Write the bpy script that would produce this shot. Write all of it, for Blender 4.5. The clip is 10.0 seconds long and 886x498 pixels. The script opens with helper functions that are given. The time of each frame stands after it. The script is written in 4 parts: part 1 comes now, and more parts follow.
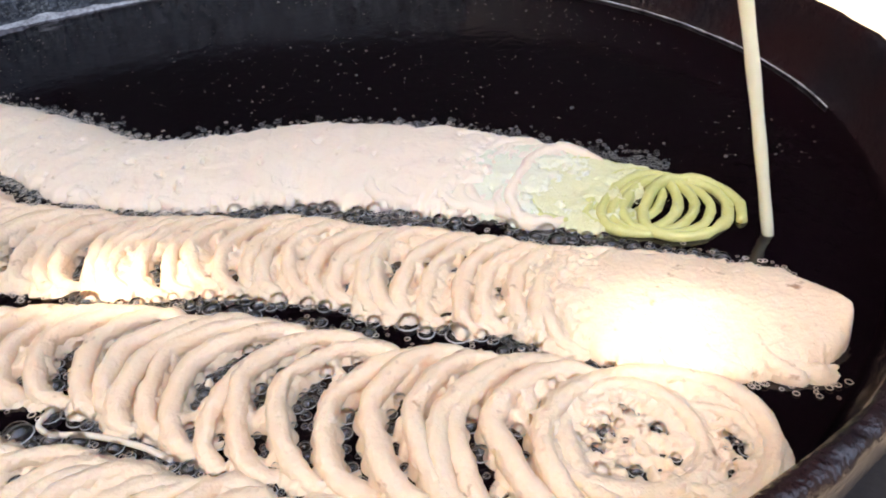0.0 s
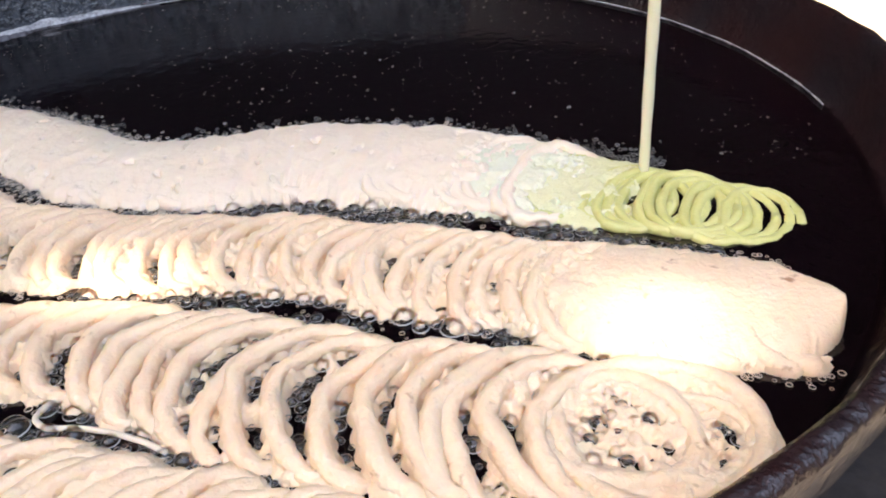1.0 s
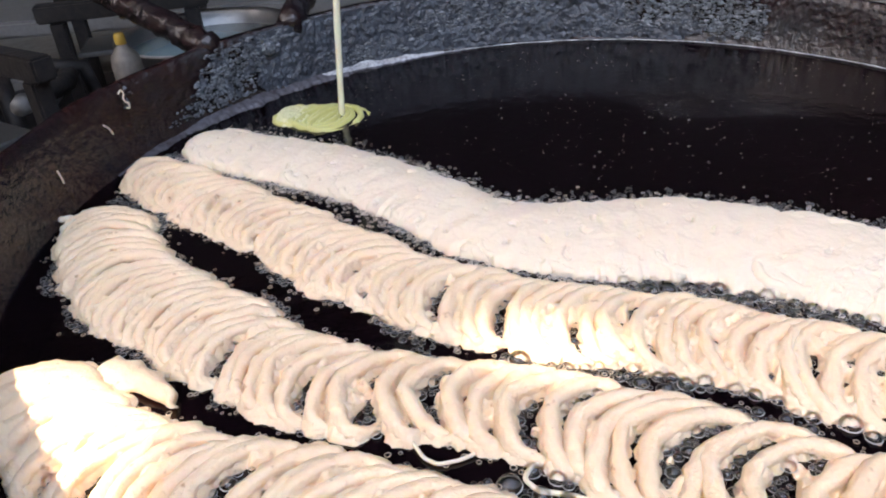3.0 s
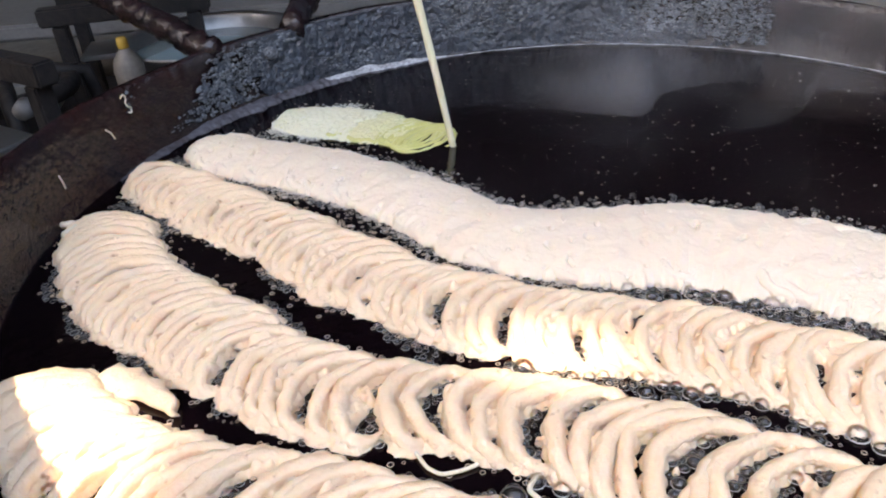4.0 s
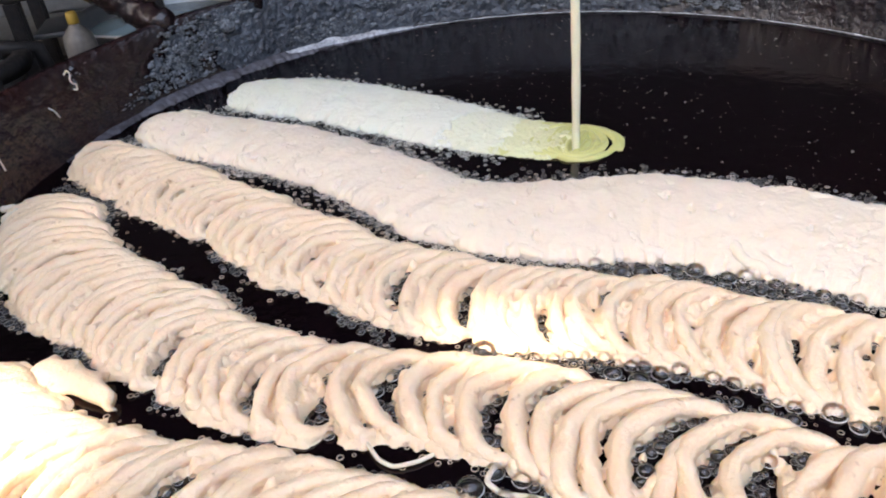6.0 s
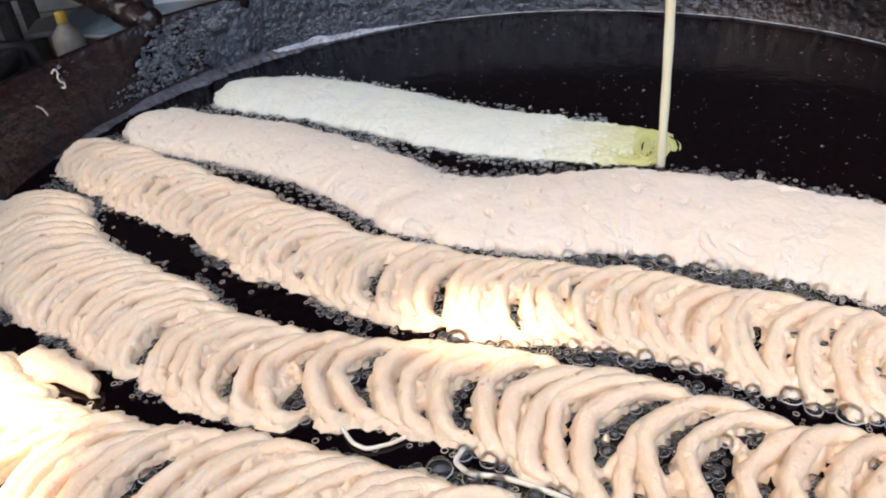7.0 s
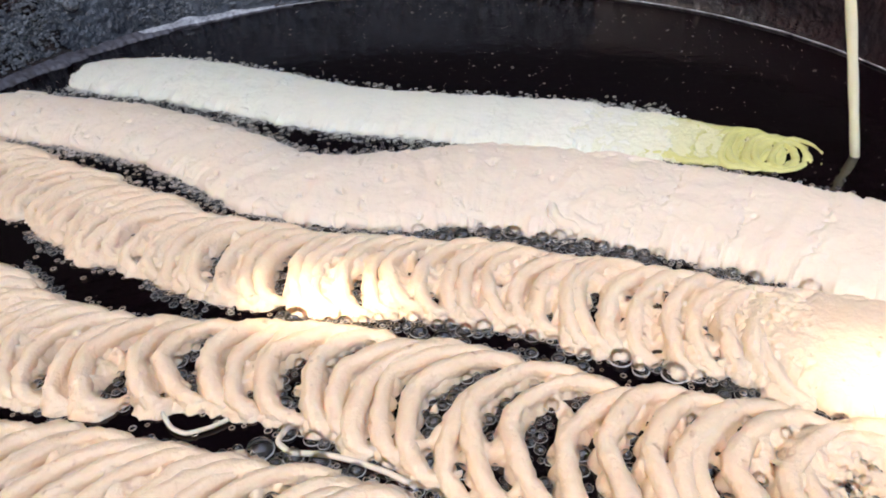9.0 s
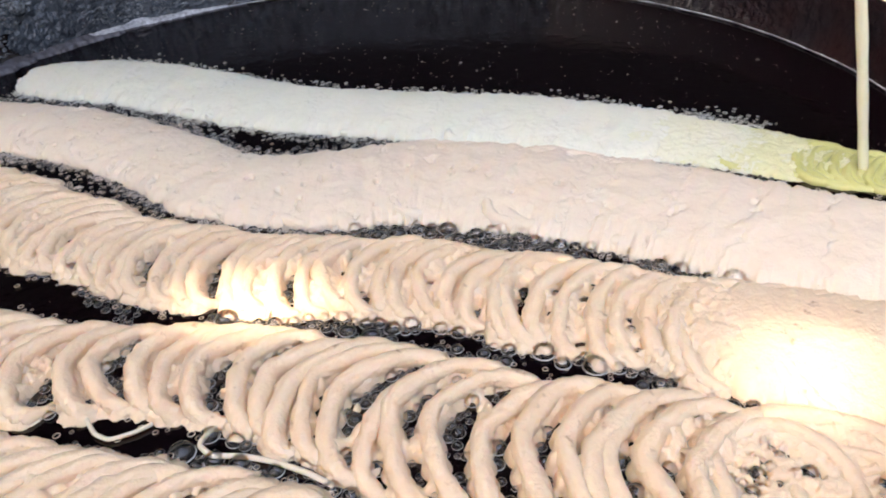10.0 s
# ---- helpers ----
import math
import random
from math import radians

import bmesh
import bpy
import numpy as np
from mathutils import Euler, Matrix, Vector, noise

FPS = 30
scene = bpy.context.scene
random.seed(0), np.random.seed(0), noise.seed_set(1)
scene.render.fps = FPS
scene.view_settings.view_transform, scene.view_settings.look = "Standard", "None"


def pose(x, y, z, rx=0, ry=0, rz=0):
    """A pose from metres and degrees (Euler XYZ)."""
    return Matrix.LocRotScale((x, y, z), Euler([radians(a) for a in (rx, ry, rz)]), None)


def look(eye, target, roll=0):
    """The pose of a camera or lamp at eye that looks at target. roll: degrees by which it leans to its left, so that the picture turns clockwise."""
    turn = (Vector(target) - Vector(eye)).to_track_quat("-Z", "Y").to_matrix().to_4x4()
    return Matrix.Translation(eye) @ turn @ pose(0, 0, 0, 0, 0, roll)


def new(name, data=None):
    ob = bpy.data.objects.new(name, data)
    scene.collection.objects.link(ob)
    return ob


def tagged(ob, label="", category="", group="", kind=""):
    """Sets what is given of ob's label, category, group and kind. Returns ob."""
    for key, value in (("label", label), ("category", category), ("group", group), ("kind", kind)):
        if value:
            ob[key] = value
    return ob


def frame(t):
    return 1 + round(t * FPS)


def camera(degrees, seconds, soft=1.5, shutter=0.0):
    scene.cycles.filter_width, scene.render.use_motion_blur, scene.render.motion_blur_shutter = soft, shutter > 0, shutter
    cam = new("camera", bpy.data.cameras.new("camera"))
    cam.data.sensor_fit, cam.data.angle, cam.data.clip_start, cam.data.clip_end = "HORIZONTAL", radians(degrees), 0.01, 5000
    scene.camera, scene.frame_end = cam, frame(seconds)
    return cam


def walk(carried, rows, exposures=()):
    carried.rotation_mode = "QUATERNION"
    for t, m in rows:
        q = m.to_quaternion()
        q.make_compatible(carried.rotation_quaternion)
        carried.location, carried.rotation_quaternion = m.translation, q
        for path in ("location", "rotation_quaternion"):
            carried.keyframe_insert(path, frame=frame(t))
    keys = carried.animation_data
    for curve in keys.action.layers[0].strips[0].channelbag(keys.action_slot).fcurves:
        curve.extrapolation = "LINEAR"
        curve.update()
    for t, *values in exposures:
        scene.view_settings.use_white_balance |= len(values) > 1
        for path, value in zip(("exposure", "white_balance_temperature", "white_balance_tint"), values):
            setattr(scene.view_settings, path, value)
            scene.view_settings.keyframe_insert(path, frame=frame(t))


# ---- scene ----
# ---- camera ----
cam = camera(60.55, 10.0, soft=1.9)
PATH = [
    (0, 0.040, -0.624, 0.276, -12.37, -33.90, -3.62),
    (0.5, 0.046, -0.624, 0.275, -14.00, -34.06, -3.17),
    (1, 0.044, -0.631, 0.271, -11.99, -33.32, -4.08),
    (1.3, 0.025, -0.621, 0.281, -11.87, -34.32, -3.42),
    (1.5, -0.010, -0.614, 0.295, -11.11, -34.63, -2.89),
    (1.7, -0.055, -0.611, 0.306, -8.13, -33.77, -3.56),
    (2, -0.103, -0.605, 0.320, -4.22, -34.00, -4.17),
    (2.5, -0.138, -0.607, 0.335, -0.36, -31.95, -4.69),
    (4, -0.141, -0.602, 0.338, 0.08, -31.25, -4.59),
    (4.5, -0.137, -0.589, 0.335, 0.00, -31.76, -4.95),
    (5, -0.125, -0.579, 0.325, 0.31, -32.64, -5.64),
    (5.5, -0.126, -0.574, 0.319, -0.65, -32.90, -5.18),
    (7, -0.108, -0.594, 0.322, -1.46, -33.00, -5.14),
    (7.5, -0.112, -0.600, 0.325, -1.75, -33.36, -4.88),
    (8, -0.096, -0.592, 0.314, -2.09, -33.52, -5.09),
    (8.5, -0.068, -0.587, 0.301, -6.34, -33.98, -3.77),
    (9, -0.052, -0.597, 0.301, -8.02, -33.94, -3.28),
    (9.5, -0.024, -0.600, 0.300, -8.69, -34.28, -4.00),
    (10, -0.015, -0.605, 0.304, -9.11, -34.56, -4.15),
]
EXPOSURE = [(0, 3.52, 9250, 15), (2.5, 3.68, 9200, 15), (5.0, 3.70, 9200, 15), (7.0, 3.55, 9400, 15), (9.0, 3.47, 9500, 15), (10, 3.36, 9500, 15)]
walk(cam, [(t, pose(x, y, z, 90 + pitch, 0, yaw) @ pose(0, 0, 0, 0, 0, roll)) for t, x, y, z, yaw, pitch, roll in PATH], EXPOSURE)

# ---- light: sky open on the camera's side; unseen dark shelter and holed awning added to shape it ----
SUN = Vector((-0.52, -0.22, 0.82)).normalized()
world = bpy.data.worlds.new("world")
scene.world = world
world.use_nodes = True
sky = world.node_tree.nodes.new("ShaderNodeTexSky")
sky.sky_type, sky.sun_disc = "NISHITA", False
sky.sun_elevation = math.asin(SUN.z)
sky.sun_rotation = math.atan2(SUN.x, SUN.y)
world.node_tree.links.new(sky.outputs[0], world.node_tree.nodes["Background"].inputs[0])
world.node_tree.nodes["Background"].inputs[1].default_value = 0.12
sun_data = bpy.data.lights.new("sun", "SUN")
sun_data.energy, sun_data.angle, sun_data.color = 1.50, radians(1.4), (1.0, 0.97, 0.93)
sun = new("sun", sun_data)
sun.matrix_world = look(SUN * 10, (0, 0, 0))


# ---- materials ----
def material(name, colour, rough=0.5, metal=0.0, second=None, scale=40.0, amount=0.5, bump=0.2, bump_scale=200.0, depth=0.002, sss=0.0, coat=0.0, spec=0.5, pit_fleck=None):
    """Two scales of colour variation and a fine relief over a plain surface."""
    m = bpy.data.materials.new(name)
    m.use_nodes = True
    n, l = m.node_tree.nodes, m.node_tree.links
    p = n["Principled BSDF"]
    p.inputs["Roughness"].default_value, p.inputs["Metallic"].default_value = rough, metal
    p.inputs["Specular IOR Level"].default_value = spec
    p.inputs["Coat Weight"].default_value = coat
    if sss:
        p.inputs["Subsurface Weight"].default_value = sss
        p.inputs["Subsurface Radius"].default_value = (0.9, 0.6, 0.35)
        p.inputs["Subsurface Scale"].default_value = 0.006
    place = n.new("ShaderNodeTexCoord").outputs["Object"]
    big, small, both = n.new("ShaderNodeTexNoise"), n.new("ShaderNodeTexNoise"), n.new("ShaderNodeMath")
    for node, s, d in ((big, scale, 4), (small, scale * 7, 5)):
        node.inputs["Scale"].default_value, node.inputs["Detail"].default_value = s, d
        l.new(place, node.inputs["Vector"])
    both.operation = "ADD"
    l.new(big.outputs["Fac"], both.inputs[0]), l.new(small.outputs["Fac"], both.inputs[1])
    ramp = n.new("ShaderNodeMapRange")
    ramp.inputs[1].default_value, ramp.inputs[2].default_value = 0.75, 1.3
    ramp.inputs[4].default_value = amount
    l.new(both.outputs[0], ramp.inputs[0])
    mix = n.new("ShaderNodeMix")
    mix.data_type = "RGBA"
    mix.inputs["A"].default_value = (*colour, 1)
    mix.inputs["B"].default_value = (*(second or [c * 0.7 for c in colour]), 1)
    l.new(ramp.outputs[0], mix.inputs["Factor"])
    result = mix.outputs["Result"]
    # scattered dark flecks, colouring in the shade of small pits and crevices
    if pit_fleck:
        dots, cut, over = n.new("ShaderNodeTexNoise"), n.new("ShaderNodeMapRange"), n.new("ShaderNodeMix")
        dots.inputs["Scale"].default_value, dots.inputs["Detail"].default_value = 95, 3
        l.new(place, dots.inputs["Vector"])
        cut.inputs[1].default_value, cut.inputs[2].default_value, cut.inputs[4].default_value = 0.66, 0.78, 0.85
        l.new(dots.outputs["Fac"], cut.inputs[0])
        over.data_type = "RGBA"
        over.inputs["B"].default_value = (*pit_fleck, 1)
        l.new(cut.outputs[0], over.inputs["Factor"]), l.new(result, over.inputs["A"])
        result = over.outputs["Result"]
    l.new(result, p.inputs["Base Color"])
    if bump:
        fine, relief = n.new("ShaderNodeTexNoise"), n.new("ShaderNodeBump")
        fine.inputs["Scale"].default_value, fine.inputs["Detail"].default_value = bump_scale, 6
        relief.inputs["Strength"].default_value, relief.inputs["Distance"].default_value = bump, depth
        l.new(place, fine.inputs["Vector"])
        l.new(fine.outputs["Fac"], relief.inputs["Height"])
        l.new(relief.outputs["Normal"], p.inputs["Normal"])
    return m


BATTER = material("fried_batter", (0.88, 0.67, 0.48), 0.45, second=(0.80, 0.53, 0.34), scale=30, amount=0.45, bump=0.55, bump_scale=380, depth=0.002, sss=0.5, pit_fleck=(0.30, 0.11, 0.04))
PALE = material("foamy_batter", (0.82, 0.69, 0.55), 0.55, second=(0.74, 0.60, 0.47), scale=35, amount=0.4, bump=0.3, bump_scale=500, depth=0.002, sss=0.5)
FOAM = material("white_foam", (0.74, 0.73, 0.62), 0.55, second=(0.64, 0.66, 0.54), scale=35, amount=0.4, bump=0.3, bump_scale=600, depth=0.002, sss=0.5)
FRESH = material("raw_batter", (0.60, 0.58, 0.25), 0.35, second=(0.50, 0.50, 0.16), scale=40, amount=0.5, bump=0.3, bump_scale=400, depth=0.002, sss=0.3)
WHITENING = material("whitening_froth", (0.70, 0.69, 0.50), 0.55, second=(0.72, 0.71, 0.58), scale=45, amount=0.8, bump=0.4, bump_scale=600, depth=0.002, sss=0.5)
FROTH = material("yellowish_froth", (0.66, 0.64, 0.37), 0.55, second=(0.70, 0.68, 0.46), scale=45, amount=0.8, bump=0.5, bump_scale=600, depth=0.002, sss=0.5)
POURED = material("poured_batter", (0.86, 0.83, 0.62), 0.25, second=(0.78, 0.74, 0.50), scale=20, amount=0.4, bump=0.05, sss=0.3)
OIL = material("hot_oil", (0.0034, 0.0016, 0.0026), 0.06, second=(0.006, 0.0024, 0.0036), scale=6, amount=0.7, bump=0.16, bump_scale=60, depth=0.004, spec=0.45)
IRON = material("sooty_iron", (0.012, 0.011, 0.014), 0.24, second=(0.026, 0.008, 0.007), scale=3.5, amount=1.0, bump=0.6, bump_scale=95, depth=0.006, spec=0.7)
# bluish grey stands in for sky reflected in the far wall
SKY_SHEEN = material("sky_sheen_skin", (0.062, 0.078, 0.098), 0.12, second=(0.022, 0.026, 0.036), scale=22, amount=1.0, bump=1.0, bump_scale=120, depth=0.008, spec=0.8)
# the pale bluish second colour paints wet glints onto the dark crust
CRUST = material("burnt_crust_glints", (0.022, 0.026, 0.033), 0.16, second=(0.22, 0.25, 0.28), scale=50, amount=0.9, bump=1.0, bump_scale=140, depth=0.006, spec=0.8)
SCUM = material("grey_oil_scum", (0.12, 0.12, 0.14), 0.20, second=(0.035, 0.026, 0.028), scale=18, amount=0.9, bump=0.6, bump_scale=160, depth=0.003)
STEEL = material("dull_steel", (0.34, 0.35, 0.36), 0.35, 0.9, scale=15, amount=0.5, bump=0.15, bump_scale=120)
WATER = material("milky_water", (0.16, 0.24, 0.27), 0.12, second=(0.11, 0.18, 0.21), scale=8, bump=0.05)
GROUND = material("dusty_concrete", (0.36, 0.33, 0.29), 0.85, second=(0.22, 0.20, 0.18), scale=5, amount=0.8, bump=0.5, bump_scale=60, depth=0.004)
SOOT = material("sooty_metal", (0.014, 0.013, 0.014), 0.55, second=(0.035, 0.030, 0.028), scale=14, amount=0.8, bump=0.5, bump_scale=90, depth=0.003, spec=0.25)
PLASTER = material("dark_plaster", (0.10, 0.085, 0.075), 0.9, second=(0.06, 0.05, 0.045), scale=3, amount=0.8, bump=0.4, bump_scale=30, depth=0.006)
# dark tone of the added unseen surfaces that the oil mirrors
REFLECTED_DARK = material("reflected_dark", (0.034, 0.034, 0.042), 0.9, second=(0.012, 0.011, 0.010), scale=3, amount=0.8, bump=0.3, bump_scale=30, depth=0.006)
YELLOW = material("yellow_cap", (0.50, 0.31, 0.06), 0.4, bump=0.05)
GREY = material("grey_plastic", (0.17, 0.17, 0.17), 0.45, second=(0.08, 0.08, 0.08), scale=18, bump=0.1)
# whitish tone for the painted glint on the ledge and the scum line
GLINT_SCUM = material("glint_and_scum_white", (0.55, 0.57, 0.60), 0.25, second=(0.16, 0.16, 0.17), scale=35, amount=1.0, bump=0.6, bump_scale=200, depth=0.003)
TIN = material("painted_tin", (0.20, 0.18, 0.16), 0.5, second=(0.10, 0.09, 0.08), scale=20, amount=0.7, bump=0.2, bump_scale=90)
# cream tone that stands in for sunlit ground
SUNLIT_CREAM = material("sunlit_ground_cream", (0.42, 0.37, 0.30), 0.5, second=(0.62, 0.52, 0.40), scale=9, amount=0.6, bump=0.2, bump_scale=80)


def thin_cloth(name, colour):
    """A pale woven sheet that lets part of the daylight through."""
    m = bpy.data.materials.new(name)
    m.use_nodes = True
    n, l = m.node_tree.nodes, m.node_tree.links
    weave, ramp = n.new("ShaderNodeTexNoise"), n.new("ShaderNodeMix")
    weave.inputs["Scale"].default_value = 8
    ramp.data_type = "RGBA"
    ramp.inputs["A"].default_value, ramp.inputs["B"].default_value = (*colour, 1), (*[c * 0.75 for c in colour], 1)
    a, b, mix = n.new("ShaderNodeBsdfDiffuse"), n.new("ShaderNodeBsdfTranslucent"), n.new("ShaderNodeMixShader")
    l.new(weave.outputs["Fac"], ramp.inputs["Factor"])
    l.new(ramp.outputs["Result"], a.inputs["Color"]), l.new(ramp.outputs["Result"], b.inputs["Color"])
    l.new(a.outputs[0], mix.inputs[1]), l.new(b.outputs[0], mix.inputs[2])
    l.new(mix.outputs[0], n["Material Output"].inputs["Surface"])
    return m


CLOTH = thin_cloth("sun_blocker_cloth", (0.66, 0.62, 0.56))
# pale colour of the rings that paint the glint round each bubble
FILM = material("bubble_rim_glint", (0.60, 0.60, 0.58), 0.25, second=(0.40, 0.38, 0.36), scale=120, amount=0.6, bump=0.0)


def bubble_glass():
    """A thin slightly milky film: gloss at the rim, seen through in the middle."""
    m = bpy.data.materials.new("bubble_film")
    m.use_nodes = True
    n, l = m.node_tree.nodes, m.node_tree.links
    clear, gloss, mix, fr = n.new("ShaderNodeBsdfTransparent"), n.new("ShaderNodeBsdfGlossy"), n.new("ShaderNodeMixShader"), n.new("ShaderNodeFresnel")
    milk, film = n.new("ShaderNodeBsdfDiffuse"), n.new("ShaderNodeMixShader")
    milk.inputs["Color"].default_value = (0.72, 0.76, 0.78, 1)
    film.inputs[0].default_value = 0.03
    gloss.inputs["Roughness"].default_value = 0.06
    fr.inputs["IOR"].default_value = 1.6
    l.new(clear.outputs[0], film.inputs[1]), l.new(milk.outputs[0], film.inputs[2])
    l.new(fr.outputs[0], mix.inputs[0]), l.new(film.outputs[0], mix.inputs[1]), l.new(gloss.outputs[0], mix.inputs[2])
    l.new(mix.outputs[0], n["Material Output"].inputs["Surface"])
    return m


BUBBLE = bubble_glass()


# ---- mesh helpers ----
def mesh_from(name, verts, faces, mat, smooth=True, mats=None, index=None):
    me = bpy.data.meshes.new(name)
    me.from_pydata([tuple(v) for v in verts], [], faces)
    for m in (mats or [mat]):
        me.materials.append(m)
    me.polygons.foreach_set("use_smooth", [smooth] * len(me.polygons))
    if index is not None:
        me.polygons.foreach_set("material_index", index)
    me.update()
    return me


def attach(ob, parent):
    ob.parent = parent
    return ob


def piece(name, verts, faces, mat, parent=None, label="", smooth=True):
    ob = new(name, mesh_from(name, verts, faces, mat, smooth))
    if parent:
        ob.parent = parent
    return tagged(ob, label)


def part(name, bm, mat, parent=None, label="", smooth=True):
    me = bpy.data.meshes.new(name)
    bm.to_mesh(me)
    bm.free()
    me.materials.append(mat)
    me.polygons.foreach_set("use_smooth", [smooth] * len(me.polygons))
    ob = new(name, me)
    if parent:
        ob.parent = parent
    return tagged(ob, label)


def tube(path, radii, sides=8, caps=True):
    """Verts and faces of a round tube along a path of points."""
    path = np.asarray(path, float)
    n = len(path)
    radii = np.broadcast_to(np.asarray(radii, float), (n,))
    tan = np.gradient(path, axis=0)
    tan /= np.linalg.norm(tan, axis=1)[:, None] + 1e-12
    ref = np.array([0, 0, 1.0]) if abs(tan[:, 2]).mean() < 0.8 else np.array([1.0, 0, 0])
    side = np.cross(tan, ref)
    side /= np.linalg.norm(side, axis=1)[:, None] + 1e-12
    up = np.cross(side, tan)
    a = np.arange(sides) * 2 * np.pi / sides
    ring = path[:, None] + radii[:, None, None] * (np.cos(a)[None, :, None] * side[:, None] + np.sin(a)[None, :, None] * up[:, None])
    verts = ring.reshape(-1, 3).tolist()
    faces = [(i * sides + j, i * sides + (j + 1) % sides, (i + 1) * sides + (j + 1) % sides, (i + 1) * sides + j) for i in range(n - 1) for j in range(sides)]
    if caps:
        for i, flip in ((0, False), (n - 1, True)):
            c = len(verts)
            verts.append(tuple(path[i] + (tan[i] if flip else -tan[i]) * radii[i] * 0.6))
            for j in range(sides):
                p, q = i * sides + j, i * sides + (j + 1) % sides
                faces.append((p, q, c) if flip else (q, p, c))
    return verts, faces


def lathe(profile, steps=64, start=0.0, sweep=2 * np.pi):
    """Verts and faces of a profile of (radius, z) turned round the z axis."""
    closed = sweep > 6.28
    cols = steps if closed else steps + 1
    ang = start + np.arange(cols) * sweep / steps
    verts = [(r * math.cos(a), r * math.sin(a), z) for a in ang for r, z in profile]
    k = len(profile)
    faces = []
    for i in range(steps):
        b = (i + 1) % cols
        for j in range(k - 1):
            faces.append((i * k + j, b * k + j, b * k + j + 1, i * k + j + 1))
    return verts, faces


def box(bm, x0, y0, z0, x1, y1, z1, bevel=0.0):
    r = bmesh.ops.create_cube(bm, size=1, matrix=Matrix.Translation(((x0 + x1) / 2, (y0 + y1) / 2, (z0 + z1) / 2)) @ Matrix.Diagonal((x1 - x0, y1 - y0, z1 - z0, 1)))
    if bevel:
        edges = {e for v in r["verts"] for e in v.link_edges}
        bmesh.ops.bevel(bm, geom=list(edges), offset=bevel, segments=2, affect="EDGES")
    return bm


def wobble(seed, count):
    """A smooth random function of the loop number, between -1 and 1."""
    values = np.random.default_rng(seed).uniform(-1, 1, count + 4)
    return lambda u: np.interp(u, np.arange(-2, count + 2), values)


# ---- ground, and unseen walls, roof and awning added to shape the light ----
GROUND_Z = -0.42
bm = bmesh.new()
bmesh.ops.create_grid(bm, x_segments=40, y_segments=40, size=30, matrix=Matrix.Translation((0, 0, GROUND_Z)))
tagged(part("ground", bm, GROUND), "dusty grey concrete yard floor", "floor", kind="structure")
# unseen walls, added so that the oil has dark surroundings to reflect
for name, b in (("wall_north", (-4, 3.0, GROUND_Z, 4, 3.2, 2.4)), ("wall_east", (3.0, -3.2, GROUND_Z, 3.2, 3.0, 2.4)), ("wall_west", (-3.2, -3.2, GROUND_Z, -3.0, 3.0, 2.0)), ("wall_south", (-3.0, -3.2, GROUND_Z, 3.0, -3.0, 2.0))):
    bm = box(bmesh.new(), *b)
    tagged(part(name, bm, REFLECTED_DARK if name in ("wall_north", "wall_east") else PLASTER, smooth=False), "unseen dark wall added round the yard", "wall", kind="structure")


# unseen roof, added to keep bright sky out of the oil's reflection
bm = box(bmesh.new(), -3.2, 0.05, 2.2, 3.2, 3.2, 2.3)
tagged(part("ceiling", bm, REFLECTED_DARK, smooth=False), "unseen dark roof added to block the sky behind the stove", "ceiling", kind="structure")


def awning():
    """An unseen cloth sheet added between the pan and the sun; three holes let sunlight down on the dough."""
    top = 2.0
    shift = SUN * (top / SUN.z)
    holes = [(-0.068, -0.203, 0.044, 0.019, -0.34), (0.228, -0.350, 0.028, 0.018, -0.4), (-0.425, -0.295, 0.100, 0.100, 0.0)]
    step, verts, faces, seen = 0.0125, [], [], {}
    nx, ny = 150, 150
    x0, y0 = -2.42, -1.55

    def corner(i, j):
        if (i, j) not in seen:
            seen[i, j] = len(verts)
            x, y = x0 + i * step, y0 + j * step
            verts.append((x, y, top + 0.03 * math.sin(x * 2.2) * math.cos(y * 1.7)))
        return seen[i, j]

    for i in range(nx):
        for j in range(ny):
            x, y = x0 + (i + 0.5) * step - shift.x, y0 + (j + 0.5) * step - shift.y
            open_here = False
            for cx, cy, a, b, turn in holes:
                u = (x - cx) * math.cos(turn) + (y - cy) * math.sin(turn)
                v = -(x - cx) * math.sin(turn) + (y - cy) * math.cos(turn)
                if (u / a) ** 2 + (v / b) ** 2 < 1:
                    open_here = True
            if not open_here:
                faces.append((corner(i, j), corner(i + 1, j), corner(i + 1, j + 1), corner(i, j + 1)))
    ob = piece("awning", verts, faces, CLOTH)
    ob.modifiers.new("thickness", "SOLIDIFY").thickness = 0.004
    tagged(ob, "unseen pale cloth added to block the sun, with holes for light pools", "awning", kind="structure")


awning()

# ---- the frying pan ----
OIL_R, WALL_R, WALL_TOP = 0.5, 0.52, 0.084


def rim_drop(a):
    """The old rim is worn lower on one side."""
    return 1 - 0.26 * max(0.0, math.cos(a + 0.3))


